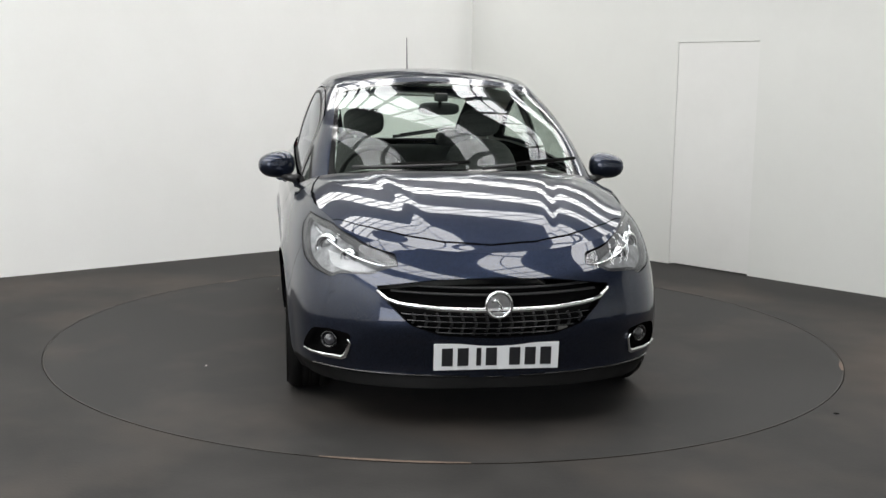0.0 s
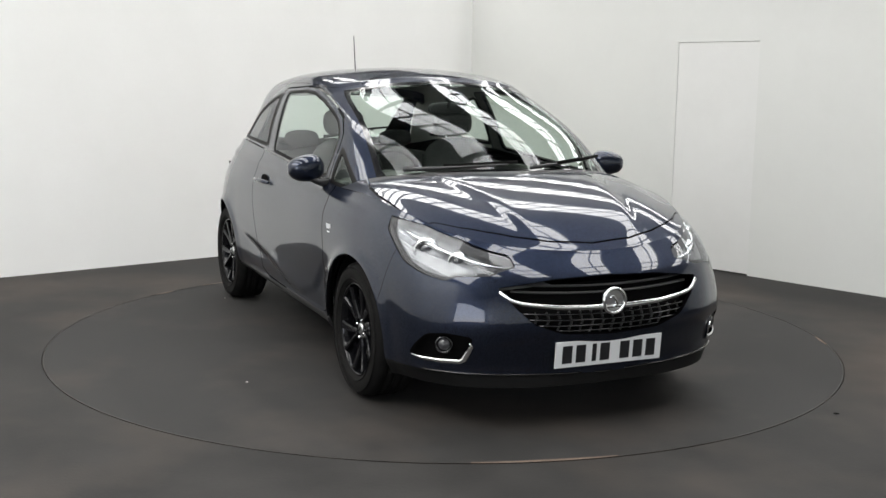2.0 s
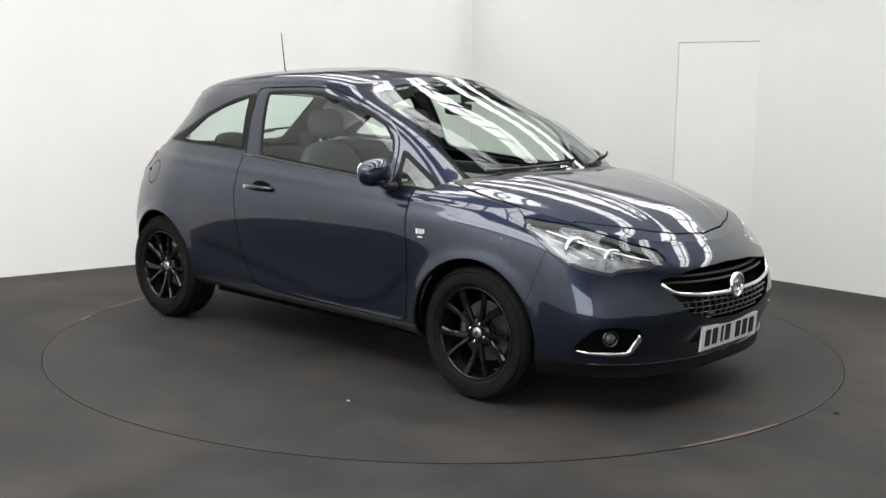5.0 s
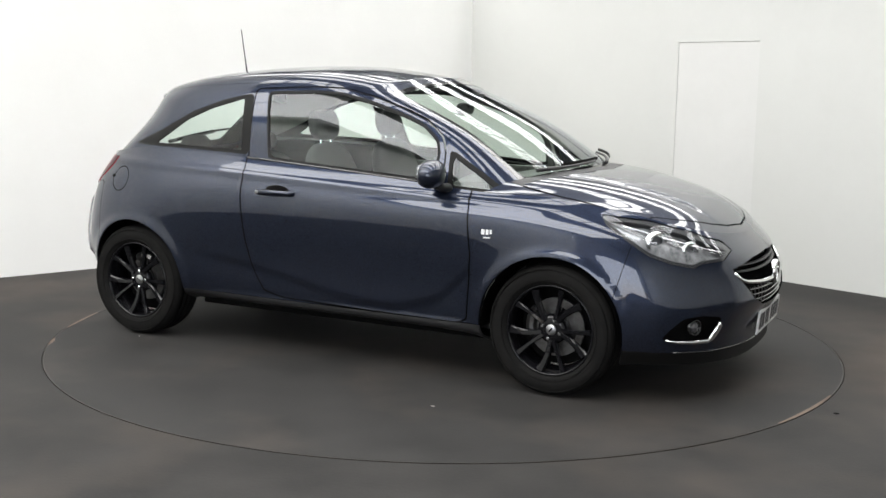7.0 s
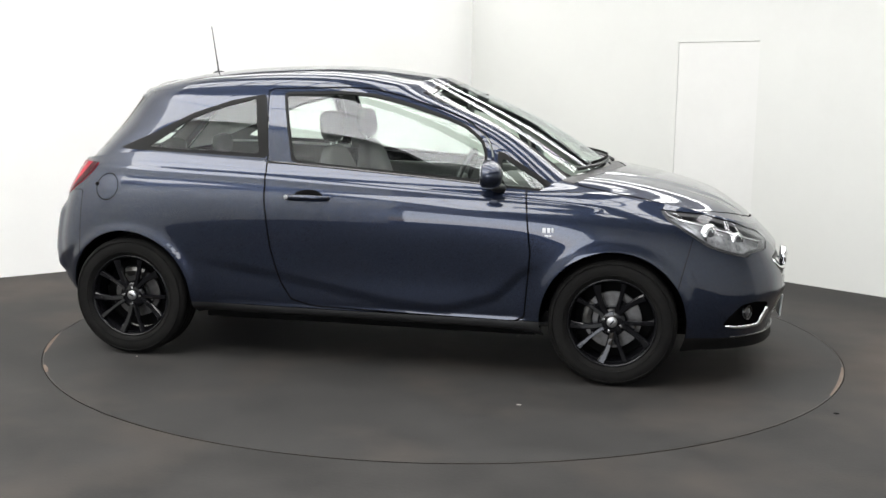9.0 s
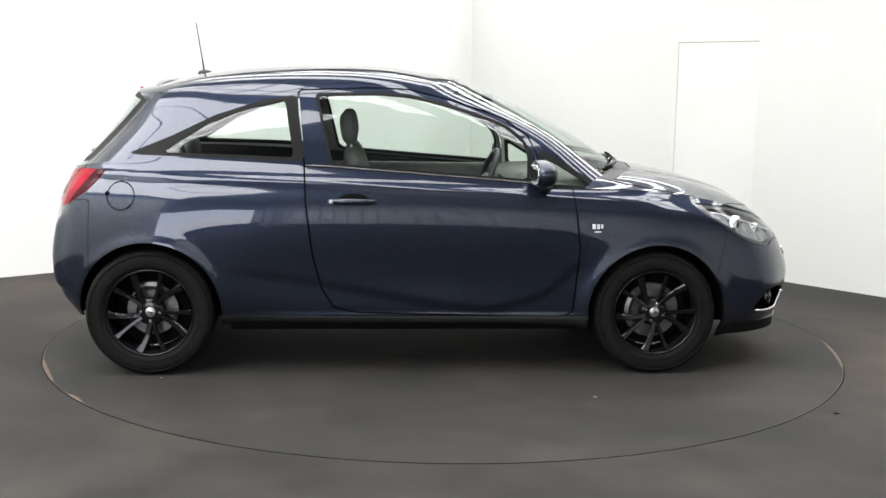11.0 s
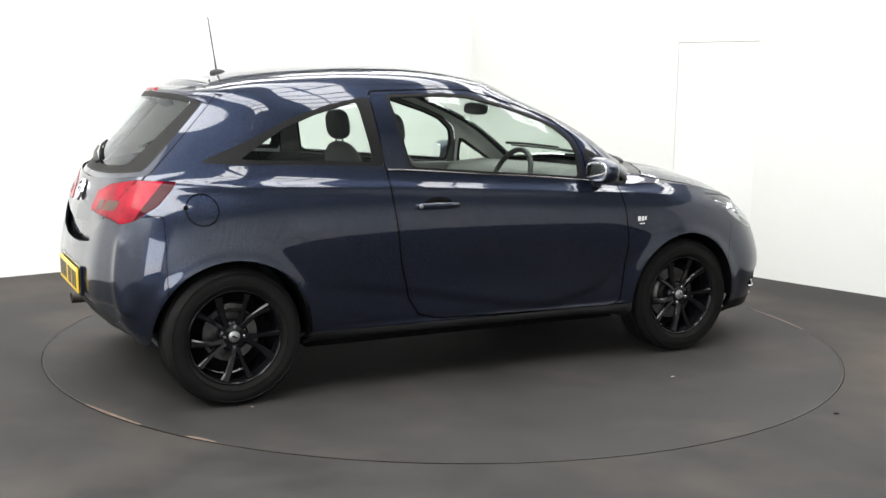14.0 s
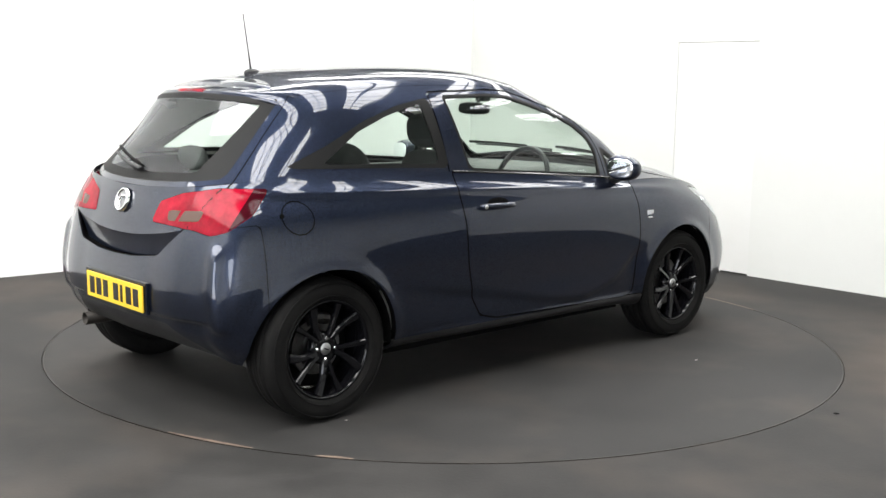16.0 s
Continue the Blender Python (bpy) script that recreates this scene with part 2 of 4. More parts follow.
    for i in range(3):
        m2[i][0], m2[i][1], m2[i][2] = AX[i], BX[i], (0, 0, 1)[i]
    m2.translation = CORNER
    box(bm, (7.8, far, 3.45), (12.0, far + 0.08, ROOF_Z), m2)
    bmesh.ops.recalc_face_normals(bm, faces=bm.faces)
    tagged(link("wall_east_lintel", bm, M_DARKWALL), "grey sheet cladding over the doorway", "wall", kind="structure")
    # roof with rooflight openings
    bm = bmesh.new()
    edges, y = [], low - 0.5
    for b, w, a0, a1 in STRIPS:
        edges.append((y, b - w / 2))
        y = b + w / 2
    edges.append((y, far + 0.5))
    mm = m2.copy()
    mm.translation = CORNER + Vector((0, 0, ROOF_Z))
    for lo, hi in edges:
        box(bm, (low - 0.5, lo, 0), (far + 0.5, hi, 0.12), mm)
    for b, w, a0, a1 in STRIPS:
        box(bm, (low - 0.5, b - w / 2, 0), (a0, b + w / 2, 0.12), mm)
        box(bm, (a1, b - w / 2, 0), (far + 0.5, b + w / 2, 0.12), mm)
    box(bm, (low - 0.5, low - 0.5, 0.2), (far + 0.5, far + 0.5, 0.25), mm)
    bmesh.ops.recalc_face_normals(bm, faces=bm.faces)
    tagged(link("ceiling", bm, M_ROOF), "grey sheet roof with long rooflight openings", "ceiling", kind="structure")
    # glazing bars and purlins
    bm = bmesh.new()
    a = STRIPS[0][2]
    while a < STRIPS[0][3]:
        box(bm, (a - 0.03, low, -0.10), (a + 0.03, 7.9, -0.002), mm)
        a += 0.7
    for b, w, a0, a1 in STRIPS:
        box(bm, (a0, b - 0.015, -0.05), (a1, b + 0.015, -0.003), mm)
    bmesh.ops.recalc_face_normals(bm, faces=bm.faces)
    tagged(link("roof_purlins", bm, M_BEAM), "dark steel purlins and glazing bars under the rooflights", "roof frame", kind="structure")



WALL_H = 2.55
HATCH = (2.385, 3.12, 1.80)
hall()


def lathe_z(bm, prof, n):
    rings = [[bm.verts.new((r * math.cos(2 * math.pi * k / n), r * math.sin(2 * math.pi * k / n), z)) for k in range(n)] for r, z in prof]
    for r0, r1 in zip(rings, rings[1:]):
        for k in range(n):
            bm.faces.new((r0[k], r0[(k + 1) % n], r1[(k + 1) % n], r1[k]))
    bmesh.ops.recalc_face_normals(bm, faces=bm.faces)


WORN = [(-21.5, -6), (-164, -153), (-146, -142), (62, 67)]
CHIPS = [(0.62, -1.32, 0.011), (-1.45, -0.95, 0.008)]
M_RUST = vary(mat("rusty_edge", (0.2, 0.12, 0.08), 0.8), (0.07, 0.048, 0.036), (0.16, 0.115, 0.085), 20, rough=(0.6, 0.9))
M_CHIP = mat("bare_chip", (0.42, 0.40, 0.37), 0.8)


def turntable():
    root = new("turntable")
    tagged(root, "round dark grey turntable deck set flush in the floor", "turntable")
    n, R = 144, RADIUS - 0.007
    bm = bmesh.new()
    top = [bm.verts.new((R * math.cos(2 * math.pi * k / n), R * math.sin(2 * math.pi * k / n), 0.0)) for k in range(n)]
    bot = [bm.verts.new((v.co.x, v.co.y, -0.05)) for v in top]
    bm.faces.new(top)
    bm.faces.new(list(reversed(bot)))
    for k in range(n):
        j = (k + 1) % n
        bm.faces.new((top[k], bot[k], bot[j], top[j]))
    part("deck", bm, M_DISC, root)
    bm = bmesh.new()
    prof = [(R + .0035, -.04), (R + .0035, .0015), (R - .004, .0015), (R - .004, -.04)]
    lathe_z(bm, prof, n)
    part("edge_ring", bm, M_STEEL, root, "dark worn steel edge ring")
    # bare rusty stretches of the edge and small pale chips on the deck
    for a0, a1 in WORN:
        bm = bmesh.new()
        vs = []
        for k in range(13):
            a = radians(a0 + (a1 - a0) * k / 12)
            w = .010 * math.sin(math.pi * (k + .4) / 12.8) + .004
            vs.append([bm.verts.new((r * math.cos(a), r * math.sin(a), .0024)) for r in (R - .004 - w, R + .002)])
        for p, q in zip(vs, vs[1:]):
            bm.faces.new((p[0], p[1], q[1], q[0]))
        part("worn_edge", bm, M_RUST, root, "rust-brown worn edge")
    for x, y, r in CHIPS:
        bm = bmesh.new()
        vs = [bm.verts.new((x + r * (1 + .5 * math.sin(5 * k + 40 * x)) * math.cos(k * math.pi / 4), y + .6 * r * math.sin(k * math.pi / 4), .002)) for k in range(8)]
        bm.faces.new(vs)
        part("paint_chip", bm, M_CHIP, root, "pale chip in the deck paint")
    return root


deck = turntable()
bm_ = bmesh.new()
bmesh.ops.create_circle(bm_, cap_ends=True, radius=0.014, segments=9, matrix=Matrix.Translation((1.77, -1.475, 0.002)))
tagged(link("floor_plug", bm_, M_GAP), "small dark plug in the concrete floor", "floor plug")


# ---- the car ----
def spline(pts, n):
    """A smooth curve through pts (Catmull-Rom), n steps between neighbours; returns points and station numbers."""
    P = [np.array(p, float) for p in pts]
    P = [2 * P[0] - P[1]] + P + [2 * P[-1] - P[-2]]
    out = []
    for i in range(1, len(P) - 2):
        a, b, c, d = P[i - 1:i + 3]
        for k in range(n):
            t = k / n
            out.append(0.5 * (2 * b + (c - a) * t + (2 * a - 5 * b + 4 * c - d) * t * t + (3 * b - a - 3 * c + d) * t ** 3))
    out.append(P[-2])
    return np.array(out)


def mirror_end(pts):
    """Rails start and end on the middle plane: make the spline meet it squarely."""
    return [(pts[1][0], -pts[1][1], pts[1][2])] + list(pts) + [(pts[-2][0], -pts[-2][1], pts[-2][2])]


class Skin:
    """A polygon surface with a smooth normal and two parameters (along, up) in every corner, which can be cut along level lines."""

    def __init__(self, v, nrm, par, faces):
        self.v, self.n, self.p, self.f = v, nrm, par, faces

    def cut(self, level):
        """Splits at level(x, y, z, along, up) = 0. Returns (inside, outside): below and above zero."""
        V, N, P = list(self.v), list(self.n), list(self.p)
        lv = np.array(level(self.v[:, 0], self.v[:, 1], self.v[:, 2], self.p[:, 0], self.p[:, 1]), float)
        lv[np.abs(lv) < 1e-6] = 1e-6
        made, fin, fout = {}, [], []
        for f in self.f:
            s = [lv[i] < 0 for i in f]
            if all(s):
                fin.append(f)
                continue
            if not any(s):
                fout.append(f)
                continue
            a, b = [], []
            for k, i in enumerate(f):
                j = f[(k + 1) % len(f)]
                (a if lv[i] < 0 else b).append(i)
                if (lv[i] < 0) != (lv[j] < 0):
                    key = (i, j) if i < j else (j, i)
                    if key not in made:
                        q = lv[key[0]] / (lv[key[0]] - lv[key[1]])
                        made[key] = len(V)
                        V.append(self.v[key[0]] * (1 - q) + self.v[key[1]] * q)
                        w = self.n[key[0]] * (1 - q) + self.n[key[1]] * q
                        N.append(w / max(1e-9, np.linalg.norm(w)))
                        P.append(self.p[key[0]] * (1 - q) + self.p[key[1]] * q)
                    a.append(made[key])
                    b.append(made[key])
            if len(a) > 2:
                fin.append(a)
            if len(b) > 2:
                fout.append(b)
        V, N, P = np.array(V), np.array(N), np.array(P)
        return Skin(V, N, P, fin).packed(), Skin(V, N, P, fout).packed()

    def packed(self):
        used = sorted({i for f in self.f for i in f})
        if not used:
            return Skin(np.zeros((0, 3)), np.zeros((0, 3)), np.zeros((0, 2)), [])
        at = {i: k for k, i in enumerate(used)}
        return Skin(self.v[used], self.n[used], self.p[used], [[at[i] for i in f] for f in self.f])

    def grown(self, d):
        return Skin(self.v + self.n * d, self.n, self.p, self.f)

    def joined(self, other):
        k = len(self.v)
        return Skin(np.vstack([self.v, other.v]), np.vstack([self.n, other.n]), np.vstack([self.p, other.p]),
                    self.f + [[i + k for i in f] for f in other.f])

    def side(self):
        """The half with y above zero, and its mirror image."""
        left = Skin(self.v, self.n, self.p, [f for f in self.f if self.v[f, 1].mean() > 0]).packed()
        right = Skin(self.v, self.n, self.p, [f for f in self.f if self.v[f, 1].mean() <= 0]).packed()
        return left, right

    def build(self, name, material, parent, label="", rim=0.012, lift=0.0):
        """Links the surface as a mesh with a folded rim of that depth."""
        if not self.f:
            return None
        V, N, F = self.v + self.n * lift, self.n, self.f
        if rim:
            count, nxt = {}, []
            for f in F:
                for k, i in enumerate(f):
                    j = f[(k + 1) % len(f)]
                    count[(i, j)] = 1
            edge = [(i, j) for (i, j) in count if (j, i) not in count]
            low, VV, NN, FF = {}, list(V), list(N), list(F)
            for i, j in edge:
                for q in (i, j):
                    if q not in low:
                        low[q] = len(VV)
                        VV.append(V[q] - N[q] * rim)
                        NN.append(N[q])
                FF.append([j, i, low[i], low[j]])
            V, N, F = np.array(VV), np.array(NN), FF
        me = bpy.data.meshes.new(name)
        me.from_pydata(V.tolist(), [], F)
        me.materials.append(material)
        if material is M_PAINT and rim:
            me.materials.append(M_FOLD_SHADE)                  # folded edges are painted dark for the shade in the shut lines
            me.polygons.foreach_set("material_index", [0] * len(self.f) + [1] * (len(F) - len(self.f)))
        me.polygons.foreach_set("use_smooth", [True] * len(me.polygons))
        me.normals_split_custom_set_from_vertices(N.tolist())
        ob = new(name, me)
        ob.parent = parent
        return tagged(ob, label)


def faired(g, along, across):
    """Evens out a lofted half surface away from its lowest rail, which stays in place."""
    hold = np.clip(np.arange(g.shape[1]) / 14.0, 0, 1)[None, :, None]
    for axis, times in ((0, along), (1, across)):
        for _ in range(times):
            flip_ = np.array([1, -1, 1])
            if axis == 0:
                first = g[1:2] * flip_
                last = g[-2:-1] * flip_ if abs(g[-1, 0, 1]) < 1e-6 else 2 * g[-1:] - g[-2:-1]
                p = np.concatenate([first, g, last], 0)
                q = (p[:-2] + 2 * p[1:-1] + p[2:]) / 4
            else:
                p = np.concatenate([2 * g[:, :1] - g[:, 1:2], g, g[:, -2:-1] * flip_], 1)
                q = (p[:, :-2] + 2 * p[:, 1:-1] + p[:, 2:]) / 4
            g = g + (q - g) * hold
    return g


def loft(rails, steps, rows, closed=True, press=None, mid=None):
    """Rails of equal length, from low to high, become a Skin of both halves of the car. closed: they end on the middle plane as they begin."""
    curves = []
    for r in rails:
        full = mirror_end(r)
        c = spline(full if closed else full[:-1], steps)
        curves.append(c[steps:-steps] if closed else c[steps:])
    cols = len(curves[0])
    if mid:                                           # the last rail lies on the middle plane
        grid = np.array([spline([c[k] for c in curves] + [curves[-2][k] * [1, -1, 1]], rows)[:-rows] for k in range(cols)])
        grid = faired(grid, *mid)
    else:
        grid = np.array([spline([c[k] for c in curves], rows) for k in range(cols)])      # cols, rows, 3
    nr = grid.shape[1]
    num = np.arange(cols) / steps
    if closed:
        full = np.concatenate([grid * [1, -1, 1], grid[::-1][1:-1]], 0)                # once round the car
        along = np.concatenate([num, num[::-1][1:-1]])
    else:
        full = np.concatenate([grid[::-1], grid[1:] * [1, -1, 1]], 0)
        along = np.concatenate([num[::-1], num[1:]])
    nc = len(full)

    def normals(g):
        d = np.roll(g, -1, 0) - np.roll(g, 1, 0) if closed else np.gradient(g, axis=0)
        w = np.cross(d, np.gradient(g, axis=1))
        return w / np.maximum(np.linalg.norm(w, axis=2, keepdims=True), 1e-9)
    nrm = normals(full)
    if press is not None:                             # pressed creases, along the normal
        s = 1 if (nrm * (full - [0, 0, 0.55])).sum() > 0 else -1
        full = full + nrm * (s * press(full[..., 0], full[..., 1], full[..., 2]))[..., None]
        nrm = normals(full)
    if mid:
        nrm[:, -1, 1] = 0
        nrm[:, -1] /= np.maximum(np.linalg.norm(nrm[:, -1], axis=1, keepdims=True), 1e-9)
    par = np.stack(np.broadcast_arrays(along[:, None], (np.arange(nr) / rows)[None, :]), -1)
    flip = (nrm * (full - [0, 0, 0.55])).sum() < 0
    if flip:
        nrm = -nrm
    faces = []
    for c in range(nc if closed else nc - 1):
        d = (c + 1) % nc
        for r in range(nr - 1):
            q = [c * nr + r, d * nr + r, d * nr + r + 1, c * nr + r + 1]
            faces.append(q[::-1] if flip else q)
    return Skin(full.reshape(-1, 3), nrm.reshape(-1, 3), par.reshape(-1, 2).copy(), faces)


# rails of the lower body: front middle, round the corner, along the side, to the rear middle
LIP = [(2.062, 0, .190), (2.034, .35, .190), (1.918, .618, .194), (1.66, .76, .19), (1.2555, .79, .19), (.75, .735, .236), (.2, .725, .240),
       (-.4, .725, .242), (-.9, .735, .242), (-1.2555, .78, .24), (-1.60, .70, .28), (-1.715, .50, .31), (-1.745, .28, .32), (-1.755, 0, .32)]
SILL = [(2.062, 0, .280), (2.036, .35, .280), (1.938, .62, .283), (1.72, .795, .285), (1.2555, .84, .285), (.75, .838, .285), (.2, .84, .29),
        (-.4, .84, .295), (-.9, .838, .31), (-1.2555, .83, .33), (-1.65, .735, .38), (-1.775, .52, .41), (-1.803, .28, .41), (-1.812, 0, .41)]
WAIST = [(2.125, 0, .46), (2.095, .35, .46), (1.995, .60, .47), (1.77, .79, .49), (1.2555, .868, .58), (.75, .856, .50), (.2, .852, .49),
         (-.4, .857, .50), (-.9, .866, .53), (-1.2555, .868, .60), (-1.65, .765, .58), (-1.787, .54, .58), (-1.818, .28, .58), (-1.826, 0, .58)]
FLANK = [(2.08, 0, .625), (2.04, .35, .635), (1.92, .60, .67), (1.67, .765, .73), (1.2555, .835, .79), (.75, .862, .79), (.2, .864, .80),
         (-.4, .868, .81), (-.9, .862, .83), (-1.2555, .84, .84), (-1.605, .735, .84), (-1.735, .535, .83), (-1.768, .28, .82), (-1.780, 0, .82)]
BELT = [(1.975, 0, .745), (1.92, .35, .765), (1.79, .575, .81), (1.51, .70, .88), (1.2, .755, .925), (.85, .785, .935), (.25, .792, .985),
        (-.4, .787, 1.03), (-.9, .765, 1.055), (-1.22, .735, 1.065), (-1.515, .655, 1.03), (-1.655, .51, 1.005), (-1.71, .28, .99), (-1.73, 0, .98)]
# bonnet: inner rails over the first stations
BON1 = [(1.965, 0, .752), (1.87, .21, .815), (1.73, .38, .885), (1.48, .46, .952), (1.21, .54, .993), (.92, .60, 1.005)]
BON2 = [(1.955, 0, .758), (1.82, .0, .850), (1.64, .0, .925), (1.43, .0, .978), (1.21, .0, 1.014), (.95, .0, 1.03)]
# rails of the greenhouse
COWL = [(1.215, 0, 1.005), (1.16, .36, .998), (1.02, .66, .962), (.88, .757, .925), (.5, .772, .958), (0, .775, .998), (-.45, .77, 1.030),
        (-.9, .748, 1.05), (-1.25, .712, 1.06), (-1.525, .635, 1.027), (-1.69, .35, .992), (-1.722, 0, .981)]
MIDGLASS = [(0.811, 0, 1.251), (0.761, 0.355, 1.238), (0.669, 0.614, 1.21), (0.562, 0.681, 1.178), (0.26, 0.704, 1.195), (-0.1, 0.714, 1.215),
         (-0.5, 0.714, 1.23), (-0.87, 0.697, 1.235), (-1.17, 0.65, 1.235), (-1.375, 0.555, 1.215), (-1.505, 0.33, 1.205), (-1.55, 0, 1.2)]
RAIL = [(0.322, 0, 1.457), (0.297, 0.33, 1.439), (0.228, 0.56, 1.394), (0.106, 0.608, 1.388), (-0.05, 0.627, 1.399), (-0.25, 0.632, 1.407),
         (-0.55, 0.628, 1.405), (-0.85, 0.615, 1.393), (-1.08, 0.597, 1.378), (-1.28, 0.52, 1.354), (-1.39, 0.31, 1.37), (-1.43, 0, 1.38)]
ROOF1 = [(0.27, 0, 1.474), (0.245, 0.2575, 1.468), (0.165, 0.4326, 1.457), (0.07, 0.4738, 1.469), (-0.07, 0.4892, 1.487), (-0.27, 0.4944, 1.498),
         (-0.56, 0.4892, 1.494), (-0.855, 0.479, 1.474), (-1.07, 0.4635, 1.448), (-1.25, 0.412, 1.412), (-1.37, 0.2472, 1.398), (-1.425, 0, 1.393)]
ROOF2 = [(0.21, 0, 1.486), (0.17, 0, 1.494), (0.095, 0, 1.505), (0.01, 0, 1.516), (-0.09, 0, 1.527), (-0.28, 0, 1.535),
         (-0.57, 0, 1.53), (-0.86, 0, 1.51), (-1.07, 0, 1.483), (-1.23, 0, 1.442), (-1.35, 0, 1.415), (-1.42, 0, 1.402)]


def interp(x, xs, ys):
    return np.interp(x, xs, ys)


def outline(pts):
    """Signed distance to a closed outline, below zero inside."""
    P = np.array(pts, float)

    def level(a, b):
        a, b = np.asarray(a, float), np.asarray(b, float)
        d, inside = np.full(a.shape, 1e9), np.zeros(a.shape, bool)
        for k in range(len(P)):
            (x0, y0), (x1, y1) = P[k], P[(k + 1) % len(P)]
            ex, ey = x1 - x0, y1 - y0
            t = np.clip(((a - x0) * ex + (b - y0) * ey) / (ex * ex + ey * ey), 0, 1)
            d = np.minimum(d, np.hypot(a - x0 - t * ex, b - y0 - t * ey))
            hit = ((y0 > b) != (y1 > b)) & (a < ex * (b - y0) / (ey if abs(ey) > 1e-12 else 1e-12) + x0)
            inside ^= hit
        return np.where(inside, -d, d)
    return level


def split(skin, level, gap=0.0):
    """(inside, outside) with a joint of twice that gap between them."""
    a = skin.cut(lambda *q: level(*q) + gap)[0]
    b = skin.cut(lambda *q: level(*q) - gap)[1]
    return a, b


def grip(skin, axis, where):
    """A function that finds the outer surface: the coordinate on axis at a place of the other two."""
    V = skin.v[where(skin.v)]
    o = [i for i in range(3) if i != axis]

    def at(p, q):
        d = np.hypot(V[:, o[0]] - p, V[:, o[1]] - q)
        k = np.argsort(d)[:9]
        w = 1 / (d[k] ** 2 + 1e-4)
        A = np.c_[np.ones(9), V[k][:, o[0]] - p, V[k][:, o[1]] - q] * np.sqrt(w)[:, None]
        return float(np.linalg.lstsq(A, V[k][:, axis] * np.sqrt(w), rcond=None)[0][0])
    return at


def sweep(bm, pts, a, b, n=10, up=(0, 0, 1), ends=True):
    """A rod with an oval section (a sideways, b upwards) along pts; a and b may be lists."""
    P = [Vector(p) for p in pts]
    rings = []
    for i, p in enumerate(P):
        t = (P[min(i + 1, len(P) - 1)] - P[max(i - 1, 0)]).normalized()
        s = t.cross(Vector(up)).normalized()
        u = s.cross(t).normalized()
        ra, rb = (a[i] if hasattr(a, "__len__") else a), (b[i] if hasattr(b, "__len__") else b)
        rings.append([bm.verts.new(p + s * (ra * math.cos(2 * math.pi * k / n)) + u * (rb * math.sin(2 * math.pi * k / n))) for k in range(n)])
    for r0, r1 in zip(rings, rings[1:]):
        for k in range(n):
            bm.faces.new((r0[k], r0[(k + 1) % n], r1[(k + 1) % n], r1[k]))
    if ends:
        bm.faces.new(list(reversed(rings[0])))
        bm.faces.new(rings[-1])
    bmesh.ops.recalc_face_normals(bm, faces=bm.faces)
    return bm


def lathe(bm, prof, n=48, m=None, closed=False):
    """Turns a profile of (radius, along y) round the y axis."""
    rings = [[bm.verts.new((r * math.cos(2 * math.pi * k / n), y, r * math.sin(2 * math.pi * k / n))) for k in range(n)] for r, y in prof]
    pairs = list(zip(rings, rings[1:])) + ([(rings[-1], rings[0])] if closed else [])
    for r0, r1 in pairs:
        for k in range(n):
            bm.faces.new((r0[k], r0[(k + 1) % n], r1[(k + 1) % n], r1[k]))
    if m is not None:
        bmesh.ops.transform(bm, matrix=m, verts=bm.verts)
    bmesh.ops.recalc_face_normals(bm, faces=bm.faces)
    return bm


def blob(bm, size, m, power=2.6, n=20):
    """A rounded box: a superellipsoid of those half sizes."""
    def s(v):
        return math.copysign(abs(v) ** (2 / power), v)
    rings = []
    for i in range(n + 1):
        la = -math.pi / 2 + math.pi * i / n
        rings.append([bm.verts.new(m @ Vector((size[0] * s(math.cos(la)) * s(math.cos(2 * math.pi * k / (2 * n))),
                                               size[1] * s(math.cos(la)) * s(math.sin(2 * math.pi * k / (2 * n))), size[2] * s(math.sin(la)))))
                      for k in range(2 * n)])
    for r0, r1 in zip(rings, rings[1:]):
        for k in range(2 * n):
            bm.faces.new((r0[k], r0[(k + 1) % (2 * n)], r1[(k + 1) % (2 * n)], r1[k]))
    bmesh.ops.remove_doubles(bm, verts=bm.verts, dist=1e-5)
    bmesh.ops.recalc_face_normals(bm, faces=bm.faces)
    return bm


car = new("car")
tagged(car, "dark blue three-door hatchback with gloss black alloy wheels, on a turntable", "car")


def smooth(t):
    t = np.clip(t, 0, 1)
    return t * t * (3 - 2 * t)


def side_press(x, y, z):
    """Creases of the flanks: a sweep low on the door, a shoulder line, flared arches."""
    side = smooth((np.abs(y) - .60) / .12)
    sweep_z = np.interp(x, [-.9, -.42, .18, .43, .68, .84], [.56, .49, .375, .36, .43, .58])
    ends = smooth((x + .95) / .4) * smooth((.92 - x) / .12)
    d = -.012 * ends * smooth((sweep_z - z) / .05) * smooth((z - .27) / .05)
    line_z = np.interp(x, [-1.5, -.5, .95, 1.4], [.985, .955, .885, .86])
    d = d + .007 * np.exp(-((z - line_z) / .018) ** 2) * smooth((1.35 - x) / .4)
    d = d + .004 * smooth((.318 - z) / .014) * smooth((.95 - np.abs(x)) / .15)      # ledge on the sill
    for ax in (1.2555, -1.2555):
        rho = np.hypot(x - ax, z - .312)
        d = d + .011 * np.exp(-(np.maximum(rho - .352, 0) / .035) ** 2) * smooth((.75 - z) / .1)
    d = d * side
    back = smooth((-1.5 - x) / .15) * smooth((z - .40) / .05)
    d = d + .020 * np.exp(-((np.abs(y) - .685 - .10 * (.60 - z)) / .028) ** 2) * back * smooth((.80 - z) / .08)      # corner crease of the rear bumper
    d = d - .020 * smooth((.468 - z) / .024) * smooth((-1.55 - x) / .15) * smooth((.70 - np.abs(y)) / .10)                                               # step over the rear valance
    return d


